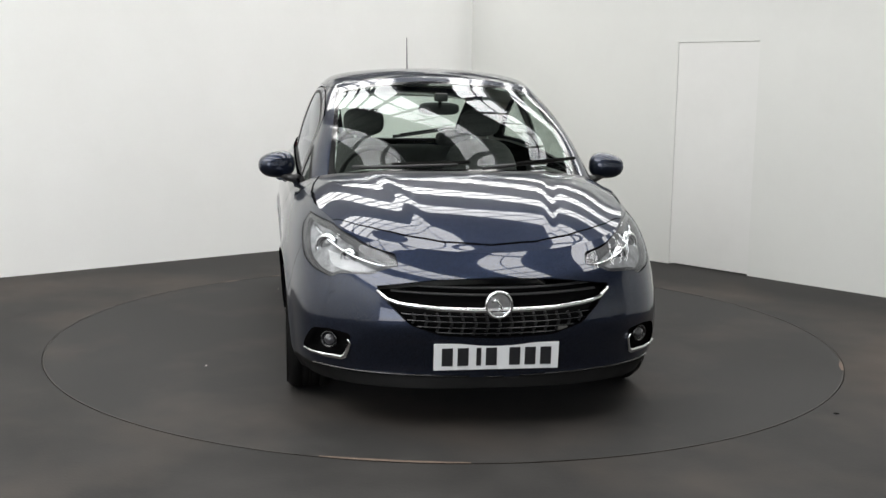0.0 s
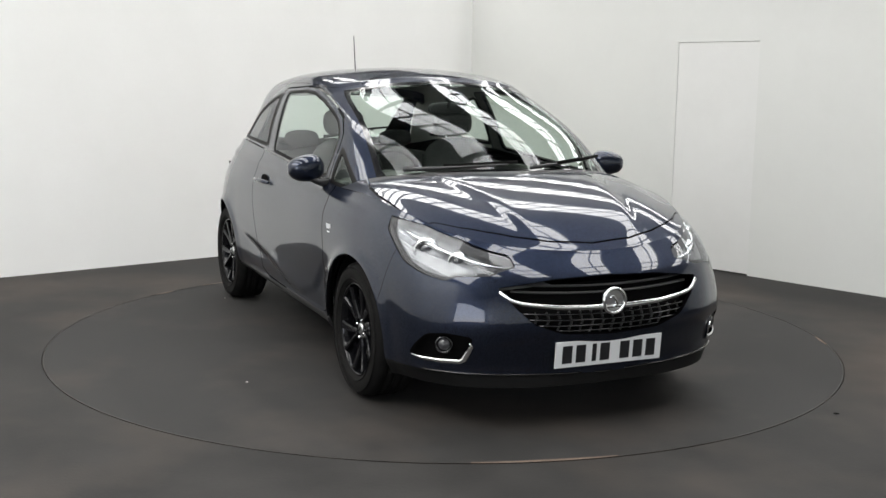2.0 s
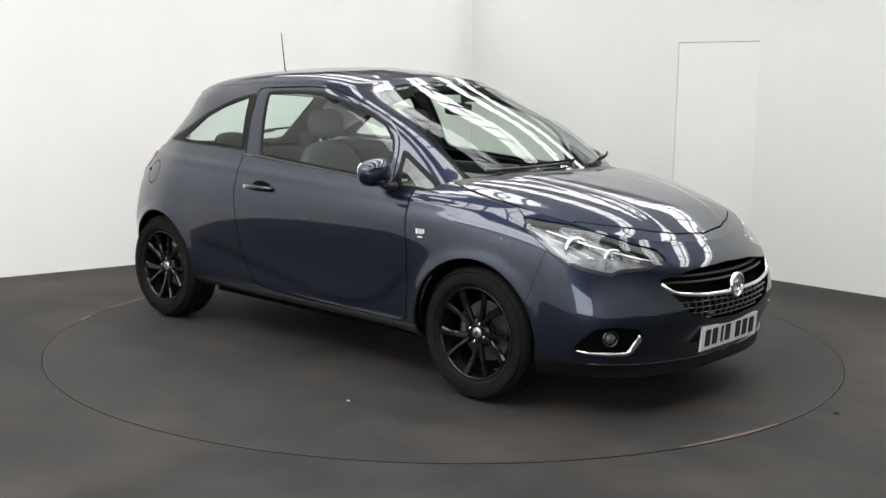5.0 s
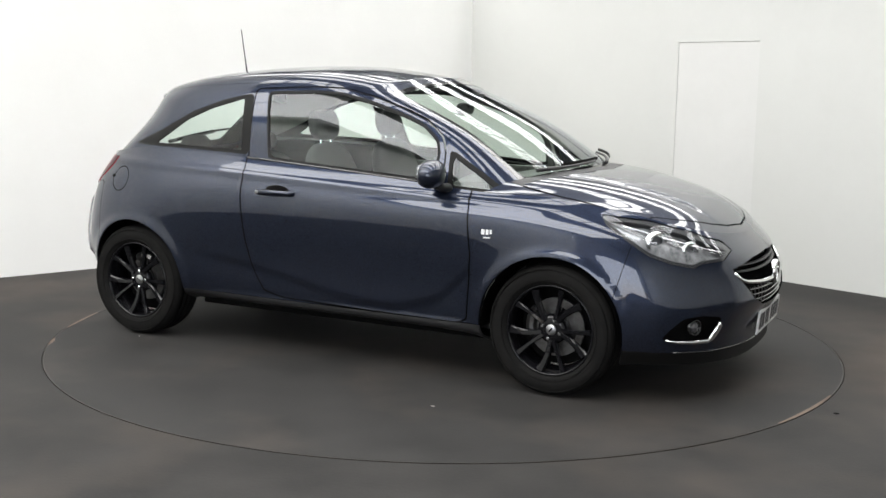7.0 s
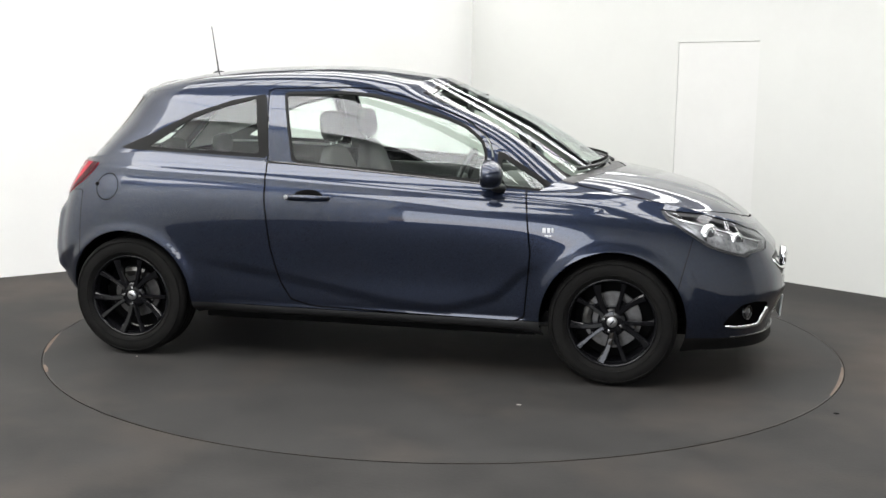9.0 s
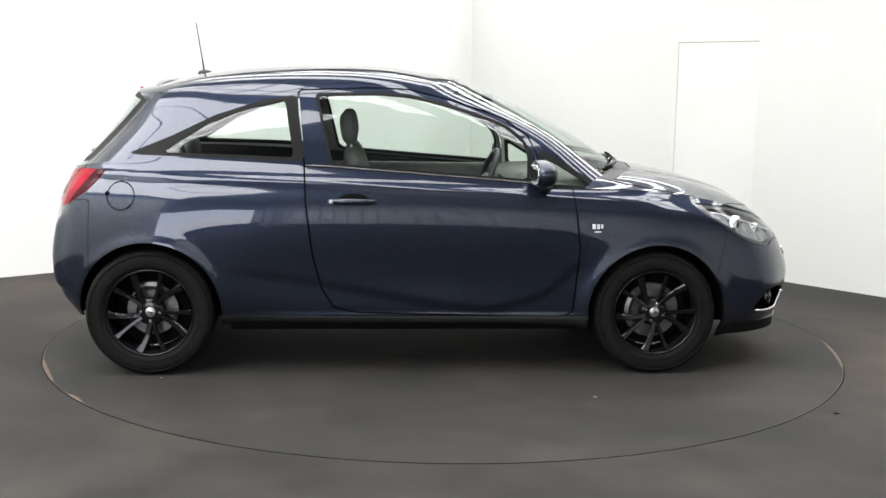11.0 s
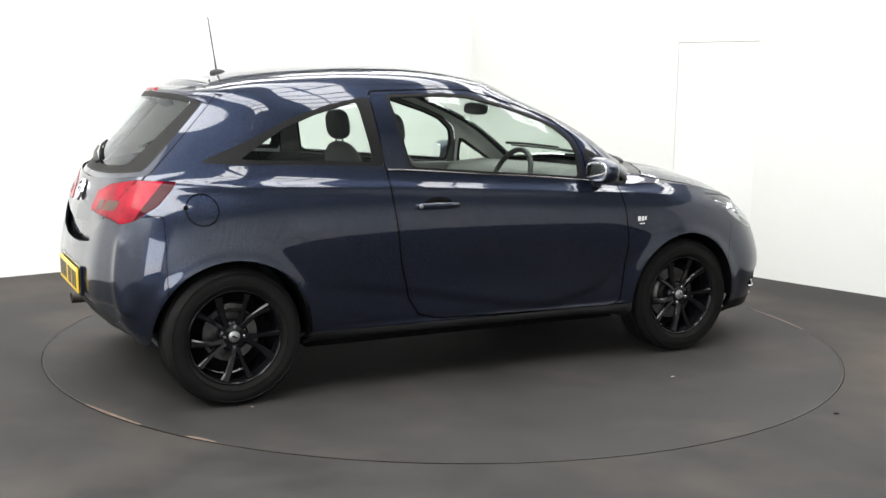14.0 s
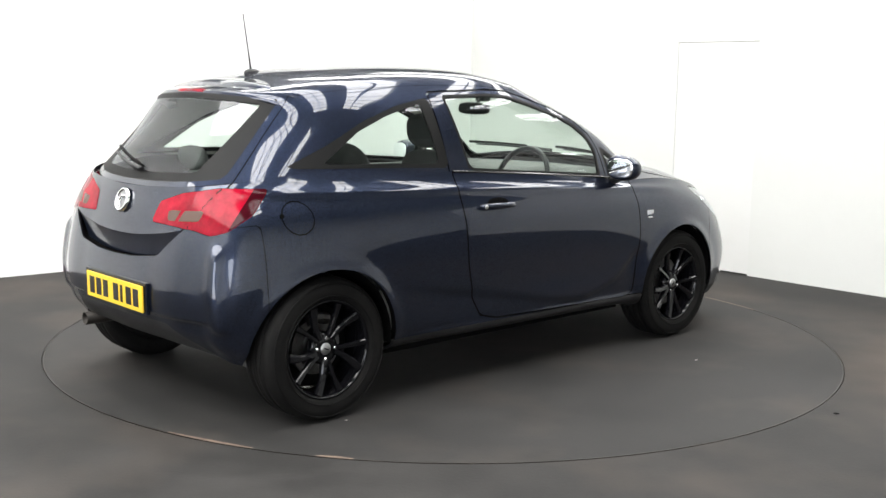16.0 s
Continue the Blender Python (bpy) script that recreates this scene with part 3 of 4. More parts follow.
def bonnet_press(x, y, z):
    """Two creases run from the screen to the nose, with a raised middle."""
    edge = np.interp(x, [1.0, 1.9], [.50, .30])
    return .008 * smooth((edge - np.abs(y)) / .06) * smooth((1.93 - x) / .2)


BODY = loft([LIP, SILL, WAIST, FLANK, BELT], 14, 16, press=side_press)
DECK = loft([BELT[:6], BON1, BON2], 14, 16, closed=False, press=bonnet_press, mid=(36, 24))
TOP = loft([COWL, MIDGLASS, RAIL, ROOF1, ROOF2], 12, 10, mid=(8, 4))
front_x = grip(BODY, 0, lambda v: (v[:, 0] > 1.5) & (np.abs(v[:, 1]) < 0.8))
rear_x = grip(BODY, 0, lambda v: v[:, 0] < -1.4)
side_y = grip(BODY, 1, lambda v: v[:, 1] > 0.4)
glass_x = grip(TOP, 0, lambda v: (v[:, 0] > 0.2) & (np.abs(v[:, 1]) < 0.62) & (v[:, 2] < 1.43))
back_x = grip(TOP, 0, lambda v: (v[:, 0] < -1.25) & (np.abs(v[:, 1]) < 0.6))
AXLE, WHEEL_R, WHEEL_Y = 1.2555, 0.312, 0.742
HALF = 0.0040                                        # half a shut line


def pair(skin, name, material, label="", **kw):
    left, right = skin.side()
    a = left.build(name, material, car, label, **kw)
    b = right.build(name, material, car, label, **kw)
    return a, b


# --- lower body: openings first, then panels ---
ARCH = 0.352


def arch_level(x, y, z, u, r):
    return np.where(np.abs(y) > 0.45, np.minimum(np.hypot(x - AXLE, z - 0.312), np.hypot(x + AXLE, z - 0.312)) - ARCH, 1.0)


LAMP = outline([(1.46, .862), (1.66, .838), (1.815, .793), (1.925, .742), (1.985, .706), (1.976, .662), (1.90, .655), (1.885, .637), (1.785, .660),
                (1.69, .694), (1.562, .776), (1.495, .815)])
TAIL = outline([(.265, .842), (.29, .93), (.42, .972), (.66, 1.0), (.94, 1.0), (.87, .90), (.74, .835), (.63, .815), (.54, .832), (.42, .838)])
MOUTH = outline([(-.495, .618), (-.25, .648), (0, .656), (.25, .648), (.495, .618), (.44, .545), (.36, .468), (.23, .424), (0, .412), (-.23, .424),
                 (-.36, .468), (-.44, .545)])
FOG = outline([(1.775, .325), (1.80, .308), (1.945, .302), (1.985, .375), (1.995, .415), (1.93, .428), (1.863, .419), (1.80, .358)])
DOOR = outline([(-.505, 1.2), (-.505, 1.026), (-.496, .861), (-.463, .605), (-.415, .43), (-.36, .345), (-.25, .316), (.2, .306), (.78, .297),
                (.83, .32), (.855, .636), (.822, .915), (.822, 1.2)])
GATE = outline([(-.62, 1.2), (-.60, .92), (-.47, .812), (-.35, .712), (-.16, .690), (0, .686), (.16, .690), (.35, .712), (.47, .812), (.60, .92), (.62, 1.2)])
FLAP = outline([(-1.385 + .068 * math.cos(k * math.pi / 12), .882 + .068 * math.sin(k * math.pi / 12)) for k in range(24)])

rest = BODY.cut(arch_level)[1]
lamp, rest = split(rest, lambda x, y, z, u, r: np.maximum(LAMP(x, z), 0.40 - np.abs(y)) + np.where(x < 1, 9, 0), 0.0015)
tail, rest = split(rest, lambda x, y, z, u, r: TAIL(np.abs(y) + np.maximum(0, x + 1.70), z) + np.where(x > -1, 9, 0), 0.0015)
mouth, rest = split(rest, lambda x, y, z, u, r: MOUTH(y, z) + np.where(x < 1.5, 9, 0))
fog, rest = split(rest, lambda x, y, z, u, r: np.maximum(FOG(x, z), 0.5 - np.abs(y)) + np.where(x < 1.5, 9, 0))
door, rest = split(rest, lambda x, y, z, u, r: np.maximum(DOOR(x, z), 0.5 - np.abs(y)), HALF)
gate, rest = split(rest, lambda x, y, z, u, r: GATE(y, z) + np.where(x > -1.3, 9, 0), HALF)
nose, rest = split(rest, lambda x, y, z, u, r: 1.585 + 0.25 * (z - 0.6) - x, 0.0016)
stern, rest = split(rest, lambda x, y, z, u, r: np.maximum(x + 1.545, z - 0.845 - 0.10 * (x + 1.7)), 0.0016)
sill, rest = split(rest, lambda x, y, z, u, r: np.maximum(z - 0.300 - 0.00 * x, np.abs(x) - 1.1), HALF)
wing, quarter = split(rest, lambda x, y, z, u, r: 0.3 - x, 0.0)
flap, quarter = split(quarter, lambda x, y, z, u, r: np.where(y < 0, FLAP(x, z), 1.0), 0.0028)

lip, nose = split(nose, lambda x, y, z, u, r: z - 0.232 - 0.03 * np.abs(y), 0.001)
skirt, stern = split(stern, lambda x, y, z, u, r: z - 0.425 + 0.55 * np.clip(np.abs(y) - 0.40, 0, 1), 0.001)
nose.build("front_bumper", M_PAINT, car, "dark blue bumper with grille opening")
lip.build("front_lip", M_SEAL, car, "black lower lip")
stern.build("rear_bumper", M_PAINT, car)
skirt.build("rear_valance", M_BLACK, car, "black plastic lower valance")
# Black on the sill is the shade under the doors, put into its colour.
pair(sill, "sill", M_BLACK, "tucked-under sill, black in place of its shade")
doors = pair(door, "door", M_PAINT, "closed front door", rim=0.03)
flap.build("fuel_flap", M_PAINT, car)
# tailgate: its lower lip turns in under a crease
lowgate, gate = split(gate, lambda x, y, z, u, r: z - 0.775 - 0.22 * y * y)
depth = np.clip((0.775 + 0.22 * lowgate.v[:, 1] ** 2 - lowgate.v[:, 2]) / 0.09, 0, 1)
lowgate.v = lowgate.v - lowgate.n * (0.030 * np.sqrt(depth))[:, None]
lowgate.n = lowgate.n + np.array([0, 0, -0.42]) * (1 - 0.5 * depth)[:, None]
lowgate.n /= np.linalg.norm(lowgate.n, axis=1, keepdims=True)
tailgate = gate.build("tailgate", M_PAINT, car)
lowgate.build("tailgate_recess", M_PAINT, tailgate)

# bonnet, wing tops, cowl
cowl_x = [0, .36, .66, .85], [1.215, 1.16, 1.02, .85]
bonnet_area = DECK.cut(lambda x, y, z, u, r: interp(np.abs(y), *cowl_x) - 0.03 - x)[0]
bonnet, wingtop = split(bonnet_area, lambda x, y, z, u, r: np.abs(y) - interp(x, [.9, 1.0, 1.1, 1.25, 1.5, 1.62, 2.1], [.66, .685, .712, .727, .712, .95, .95]), 0.0055)
cowl, bonnet = split(bonnet, lambda x, y, z, u, r: x - interp(np.abs(y), *cowl_x) - 0.05, HALF)
bonnet, nose_top = split(bonnet, lambda x, y, z, u, r: x - interp(np.abs(y), [0, .2, .35, .46, .55, .63], [1.938, 1.915, 1.868, 1.815, 1.75, 1.66]), HALF)
bonnet.build("bonnet", M_PAINT, car, "creased dark blue bonnet", lift=0.001)
nose_top.build("nose_panel", M_PAINT, car, "blue strip between bonnet and grille")
cowl.build("cowl_panel", M_BLACK, car)
wings = pair(wing, "front_wing", M_PAINT)
for ob, sk in zip(wings, wingtop.side()):
    sk.build("wing_top", M_PAINT, ob)

# --- greenhouse ---
DOORGLASS = outline([(-.446, 1.377), (-.14, 1.386), (.002, 1.378), (.181, 1.338), (.371, 1.280), (.489, 1.235), (.580, 1.165), (.606, 1.10), (.60, .972),
                     (.449, .984), (.027, 1.013), (-.371, 1.043)])
FRAME = outline([(-.505, .9), (-.506, 1.03), (-.542, 1.40), (-.14, 1.415), (.01, 1.409), (.195, 1.366), (.388, 1.307), (.51, 1.258), (.612, 1.178),
                 (.642, 1.10), (.66, .9)])
TRI = outline([(.668, 1.118), (.688, .938), (.995, .922), (.86, 1.005)])
QSURR = outline([(-1.38, 1.076), (-1.159, 1.167), (-.948, 1.271), (-.743, 1.339), (-.548, 1.377), (-.502, 1.052), (-.9, 1.066)])
QGLASS = outline([(-1.195, 1.09), (-.985, 1.226), (-.82, 1.293), (-.605, 1.352), (-.558, 1.074), (-.9, 1.084)])

top = TOP
roof, top = split(top, lambda x, y, z, u, r: 2.22 - r, 0.008)
screen, top = split(top, lambda x, y, z, u, r: np.maximum(np.maximum(u - 1.92, 0.0 - r), (r - 2.0) / 3))
rear, top = split(top, lambda x, y, z, u, r: np.maximum(np.maximum((9.22 - 0.16 * (r - 1)) - u, 0.10 - r), (r - 2.1) / 3))
inside_y = lambda y: 0.45 - np.abs(y)
dglass, top = split(top, lambda x, y, z, u, r: np.maximum(DOORGLASS(x, z) - 0.010, inside_y(y)))
tri, top = split(top, lambda x, y, z, u, r: np.maximum(TRI(x, z) - 0.006, inside_y(y)))
qwin, top = split(top, lambda x, y, z, u, r: np.maximum(QSURR(x, z), inside_y(y)))
frame_, top = split(top, lambda x, y, z, u, r: np.maximum(FRAME(x, z), inside_y(y)), HALF)
hatch, top = split(top, lambda x, y, z, u, r: (9.05 - 0.16 * (r - 1)) - u, 0.012)

roof.build("roof", M_PAINT, car)
lining = roof.cut(lambda x, y, z, u, r: x - 0.12)[0]
lining.v = lining.v - [0, 0, 0.03]
lining.build("headlining", M_LINING, car, "pale grey headlining", rim=0)
pillars = pair(top, "body_side", M_PAINT, "roof pillars in body colour")
for ob, sk in zip(pillars, top.grown(-0.022).side()):
    sk.build("pillar_trim", M_LINING, ob, "pale inner pillar trim", rim=0)
for ob, sk in zip(doors, frame_.side()):
    sk.build("window_frame", M_PAINT, ob)
for ob, sk in zip(doors, frame_.grown(-0.02).side()):
    sk.build("frame_trim", M_TRIM, ob, rim=0)
hatch.build("hatch_frame", M_PAINT, tailgate)
pair(quarter, "rear_quarter", M_PAINT)
# glazing
inner, seal = split(dglass, lambda x, y, z, u, r: np.maximum(DOORGLASS(x, z) + 0.004, inside_y(y)))
for ob, s1, s2 in zip(doors, inner.side(), seal.side()):
    s1.build("door_glass", M_GLASS, ob, "lightly tinted door glass", rim=0.004, lift=-0.004)
    s2.build("window_seal", M_SEAL, ob, "black rubber window seal")
inner, seal = split(tri, lambda x, y, z, u, r: np.maximum(TRI(x, z) + 0.016, inside_y(y)))
for ob, s1, s2 in zip(pillars, inner.side(), seal.side()):
    s1.build("quarterlight", M_GLASS, ob, "small triangular pane", rim=0.004, lift=-0.003)
    s2.build("window_seal", M_SEAL, ob)
inner, seal = split(qwin, lambda x, y, z, u, r: np.maximum(QGLASS(x, z), inside_y(y)))
for ob, s1, s2 in zip(pillars, inner.side(), seal.side()):
    s1.build("rear_side_glass", M_GLASS, ob, "tinted rear side pane", rim=0.004, lift=-0.003)
    s2.build("window_surround", M_SEAL, ob, "satin black window surround")
inner, seal = split(screen, lambda x, y, z, u, r: np.maximum(np.maximum(u - 1.80, 0.10 - r), (r - 1.90) / 3))
ws = inner.build("windscreen", M_SCREEN, car, "raked clear windscreen", rim=0.005, lift=-0.002)
seal.build("screen_border", M_GLOSS, ws, "black printed border")
inner, seal = split(rear, lambda x, y, z, u, r: np.maximum(np.maximum((9.62 - 0.30 * (r - 1)) - u, 0.26 - r), (r - 1.86) / 3))
rw = inner.build("rear_window", M_GLASS, tailgate, "heated rear window", rim=0.005, lift=-0.002)
seal.build("window_border", M_SEAL, tailgate, "black glass border")

# near-black shell that puts shade behind the shut lines, arch liners, underside
shell = BODY.grown(-0.035).cut(lambda x, y, z, u, r: arch_level(x, y, z, u, r) - 0.004)[1]
shell = shell.cut(lambda x, y, z, u, r: np.maximum(np.maximum(LAMP(x, z) - 0.01, 0.38 - np.abs(y)), 1.0 - x))[1]
shell = shell.cut(lambda x, y, z, u, r: MOUTH(y, z) - 0.012 + np.where(x < 1.5, 9, 0))[1]
shell = shell.cut(lambda x, y, z, u, r: np.maximum(FOG(x, z) - 0.01, 0.48 - np.abs(y)) + np.where(x < 1.5, 9, 0))[1]
shell.build("gap_shade_shell", M_GAP, car, "near-black shell, added for the shade behind the shut lines", rim=0)


def underside():
    bm = bmesh.new()
    box(bm, (-1.40, -.50, .20), (1.86, .50, .24), bevel=0.02)
    for x0, x1 in ((-.88, .88),):
        for s in (-1, 1):
            box(bm, (x0, min(s * .50, s * .70), .20), (x1, max(s * .50, s * .70), .235), bevel=0.01)
    part("underbody", bm, M_GAP, car, "dark underbody pan")
    for sx in (-1, 1):
        for sy in (-1, 1):
            bm = bmesh.new()
            n = 28
            a = [[], []]
            for k in range(n + 1):
                th = math.radians(-4 + 188 * k / n)
                x, z = sx * AXLE + (ARCH + 0.003) * math.cos(th), .312 + (ARCH + 0.003) * math.sin(th)
                a[0].append(bm.verts.new((x, sy * min(.825, side_y(x, z) - .016), z)))
                a[1].append(bm.verts.new((x, sy * .50, z)))
            for k in range(n):
                bm.faces.new((a[0][k], a[0][k + 1], a[1][k + 1], a[1][k]))
            bm.faces.new(a[1])
            part("arch_liner", bm, M_GAP, car, "black felt wheel arch liner")


underside()


# --- wheels ---
def wheel(sx, sy):
    bm = bmesh.new()
    lathe(bm, [(.218, .090), (.212, .094), (.206, .090), (.202, .078), (.196, .060), (.188, .0), (.190, -.085), (.214, -.09), (.218, -.085)], 64, closed=True)
    hub = part("wheel", bm, M_RIM, car, "gloss black alloy wheel", True)
    hub.matrix_basis = Matrix.Translation((sx * AXLE, sy * WHEEL_Y, WHEEL_R)) @ (pose(0, 0, 0, 0, 0, 180) if sy < 0 else Matrix.Identity(4)) @ pose(0, 0, 0, 0, 37 * sx + 11 * sy, 0)
    bm = bmesh.new()
    prof = [(.215, .086), (.222, .098), (.238, .104), (.262, .106), (.282, .103), (.298, .094), (.307, .082), (.3115, .066), (.312, .046),
            (.306, .044), (.306, .037), (.312, .035), (.312, .006), (.306, .004), (.306, -.004), (.312, -.006)]
    prof = prof + [(r, -y) for r, y in reversed(prof)] + [(.208, -.08), (.208, .08)]
    lathe(bm, prof, 72, closed=True)
    part("tyre", bm, M_RUBBER, hub, "black low-profile tyre", True)
    # sidewall ribs
    bm = bmesh.new()
    for r in (.236, .288):
        lathe(bm, [(r - .002, .102), (r, .1075), (r + .002, .102)], 72)
    part("sidewall_rib", bm, M_RUBBER, hub)
    bm = bmesh.new()
    lathe(bm, [(.0, .066), (.05, .066), (.066, .060), (.072, .045), (.072, .02), (.0, .02)], 40)
    part("hub_plate", bm, M_RIM, hub, "", True)
    def blade(bm, pts, wide, deep):
        """A spoke with a flat chamfered face towards the outside."""
        rings = []
        for i, p in enumerate(pts):
            p = Vector(p)
            t = (Vector(pts[min(i + 1, len(pts) - 1)]) - Vector(pts[max(i - 1, 0)])).normalized()
            q = t.cross(Vector((0, 1, 0))).normalized()
            w, d = wide[i], deep[i]
            rings.append([bm.verts.new(p + q * (w * e) + Vector((0, d * h, 0))) for e, h in ((-1, -1), (-1, .45), (-.62, 1), (.62, .8), (1, .3), (1, -1))])
        for r0, r1 in zip(rings, rings[1:]):
            for j in range(6):
                bm.faces.new((r0[j], r0[(j + 1) % 6], r1[(j + 1) % 6], r1[j]))
        bm.faces.new(rings[0])
        bm.faces.new(list(reversed(rings[-1])))
        bmesh.ops.recalc_face_normals(bm, faces=bm.faces)

    for k in range(5):
        for s in (-1, 1):
            a0, a1 = radians(72 * k + s * 8), radians(72 * k + s * 17 + 4)
            bm = bmesh.new()
            pts = []
            for q in range(6):
                f = q / 5
                a, r = a0 + (a1 - a0) * f, .050 + .150 * f
                pts.append((r * math.cos(a), .058 + .024 * f, r * math.sin(a)))
            broad = [.015, .014, .014, .015, .017, .021] if s > 0 else [.013, .011, .010, .010, .012, .015]     # one blade of each pair is broader
            blade(bm, pts, broad, [.016, .014, .012, .011, .011, .012])
            part("spoke", bm, M_RIM, hub)
        a = radians(72 * k + 6)
        bm = bmesh.new()
        sweep(bm, [(.06 * math.cos(a), .040, .06 * math.sin(a)), (.115 * math.cos(a), .046, .115 * math.sin(a))], [.010, .022], .004, 8, up=(0, 1, 0))
        part("spoke_web", bm, M_RIM, hub)
    bm = bmesh.new()
    lathe(bm, [(.0, .0735), (.020, .073), (.025, .070), (.0265, .064)], 28)
    cap = part("hub_cap", bm, M_SATIN, hub, "silver wheel centre cap", True)
    bm = bmesh.new()
    box(bm, (-.013, .0732, -.003), (.013, .0755, .003), pose(0, 0, 0, 0, 25, 0))
    part("cap_emblem", bm, M_RIM, cap)
    for k in range(4):
        a = radians(90 * k + 45)
        bm = bmesh.new()
        lathe(bm, [(.0, .074), (.006, .074), (.0085, .071), (.0085, .058)], 8, Matrix.Translation((.046 * math.cos(a), 0, .046 * math.sin(a))))
        part("wheel_bolt", bm, M_CHROME, hub)
    bm = bmesh.new()
    r0 = .140 if sx > 0 else .125
    lathe(bm, [(.0, .012), (.07, .012), (.072, -.002), (r0, -.002), (r0, -.022), (.0, -.022)], 48)
    part("brake_disc", bm, M_DISCBRAKE, hub, "grey steel brake disc")
    bm = bmesh.new()
    lathe(bm, [(.0, -.045), (.188, -.045), (.188, -.05), (.0, -.05)], 32)
    part("brake_shield", bm, M_GAP, hub)
    bm = bmesh.new()
    sweep(bm, [(.125 * math.cos(a), .004, .125 * math.sin(a)) for a in [radians(18 + 8 * k) for k in range(7)]], .026, .028, 8, up=(0, 1, 0))
    part("brake_caliper", bm, M_DISCBRAKE, hub)


for sx_ in (1, -1):
    for sy_ in (1, -1):
        wheel(sx_, sy_)


# --- lamps ---
def headlamps():
    for sk, s in zip(lamp.side(), (1, -1)):
        lens = sk.build("headlight", M_LENS, car, "clear swept-back headlight", rim=0.006, lift=-0.001)
        wedge, well = split(sk.grown(-0.035), lambda x, y, z, u, r: x - 1.635 - 0.5 * (z - .75))
        wedge.build("reflector", M_LAMPBOWL, lens, "bright outer lamp reflector", rim=0)
        well.build("lamp_well", M_LAMPWELL, lens, "grey inner lamp housing", rim=0)
        # dark surround between lens and bowl
        inner_, ring = split(sk, lambda x, y, z, u, r: np.maximum(LAMP(x, z), 0.40 - np.abs(y)) + 0.014)
        ring.grown(-0.006).build("bezel", M_LAMPDARK, lens, "dark lamp bezel", rim=0.03)
        # eyebrow that divides the lamp
        bm = bmesh.new()
        xs = [1.56 + 0.42 * k / 10 for k in range(11)]
        pts = []
        for x in xs:
            z = interp(x, [1.55, 1.7, 1.85, 1.98], [.815, .775, .728, .683])
            pts.append((x - 0.01, s * (side_like(x, z) - 0.028), z))
        sweep(bm, pts, .008, .006, 8)
        part("lamp_brow", bm, M_CHROME, lens, "bright strip over the projectors", True)
        for x, z, r in ((1.865, .702, .034), (1.735, .735, .044)):
            y = side_like(x, z)
            m = Matrix.Translation((x - 0.03, s * (y - 0.045), z)) @ pose(0, 0, 0, 0, 0, -s * 52)
            bm = bmesh.new()
            lathe(bm, [(.0, .012), (r * .45, .009), (r * .72, .0), (r * .8, -.006)], 28, m if s > 0 else m @ pose(0, 0, 0, 0, 0, 180))
            pod = part("projector_lens", bm, M_PROJECTOR, lens, "round projector lens", True)
            bm = bmesh.new()
            lathe(bm, [(r * .8, -.01), (r * .84, .006), (r * 1.05, .012), (r * 1.30, .006), (r * 1.34, -.02)], 28, m if s > 0 else m @ pose(0, 0, 0, 0, 0, 180))
            part("projector_ring", bm, M_CHROME, lens, "", True)


lamp_side = grip(BODY, 1, lambda v: (v[:, 1] > 0.3) & (v[:, 0] > 1.3) & (v[:, 2] > 0.55))


def side_like(x, z):
    return lamp_side(x, z)


headlamps()


def tail_lamps():
    for sk, s in zip(tail.side(), (1, -1)):
        lens = sk.build("tail_light", M_RED, car, "red wrap-around tail light", rim=0.02, lift=0.003)
        a, b = split(sk, lambda x, y, z, u, r: np.abs(np.abs(y) - 0.545 - 0.45 * (z - .9)) - 0.004 + np.where(x > -1.5, 1, 0))
        a.grown(0.0045).build("lens_divider", M_REDDARK, lens, "dark line in the lens", rim=0.002)
        outer, _ = split(sk, lambda x, y, z, u, r: -(np.abs(y) + np.maximum(0, x + 1.70) - 0.785 - 0.75 * (z - .9)))
        outer.grown(0.0042).build("marker_lens", M_REDDARK, lens, "darker red outer lens", rim=0.003)
        rev, _ = split(sk, lambda x, y, z, u, r: np.maximum(np.abs(np.abs(y) - 0.47) - 0.095 - 0.2 * (z - .88), np.abs(z - 0.882 - .05 * (np.abs(y) - .47)) - 0.021))
        r1, r2 = split(rev, lambda x, y, z, u, r: np.abs(y) - 0.462 - 0.45 * (z - .9), 0.012)
        for q in (r1, r2):
            q.grown(0.005).build("reversing_lens", M_CLEARLAMP, lens, "smoky clear reversing lens", rim=0.003)


tail_lamps()


# --- nose: grille, emblem, plates, fog lamps ---
def plate(parent_name, x_of, z0, z1, mat_, sign, y0=0.0, label=""):
    w = 0.262
    bm = bmesh.new()
    box(bm, (-.004, -w, z0), (.004, w, z1), bevel=0.002)
    zc = (z0 + z1) / 2
    x = x_of(0.0, zc) + sign * 0.012
    slope = (x_of(0, z1) - x_of(0, z0)) / (z1 - z0) * 0.2
    ob = part("number_plate", bm, mat_, car, label)
    ob.matrix_basis = Matrix.Translation((x, y0, zc)) @ pose(0, 0, 0, 0, math.degrees(math.atan(slope)), 0) @ Matrix.Translation((0, 0, -zc))
    slots = [-3.55, -2.55, -1.55, -0.75, 0.75, 1.75, 2.75]
    for k, q in enumerate(slots):
        bm = bmesh.new()
        c = (q + 0.4) * 0.0655
        hw = 0.010 if k == 2 else 0.023
        box(bm, (-.0015, c - hw, zc - .038), (.0015, c + hw, zc + .038))
        b = part("plate_bar", bm, M_INK, ob)
        b.location = (sign * 0.0045, 0, 0)
    return ob


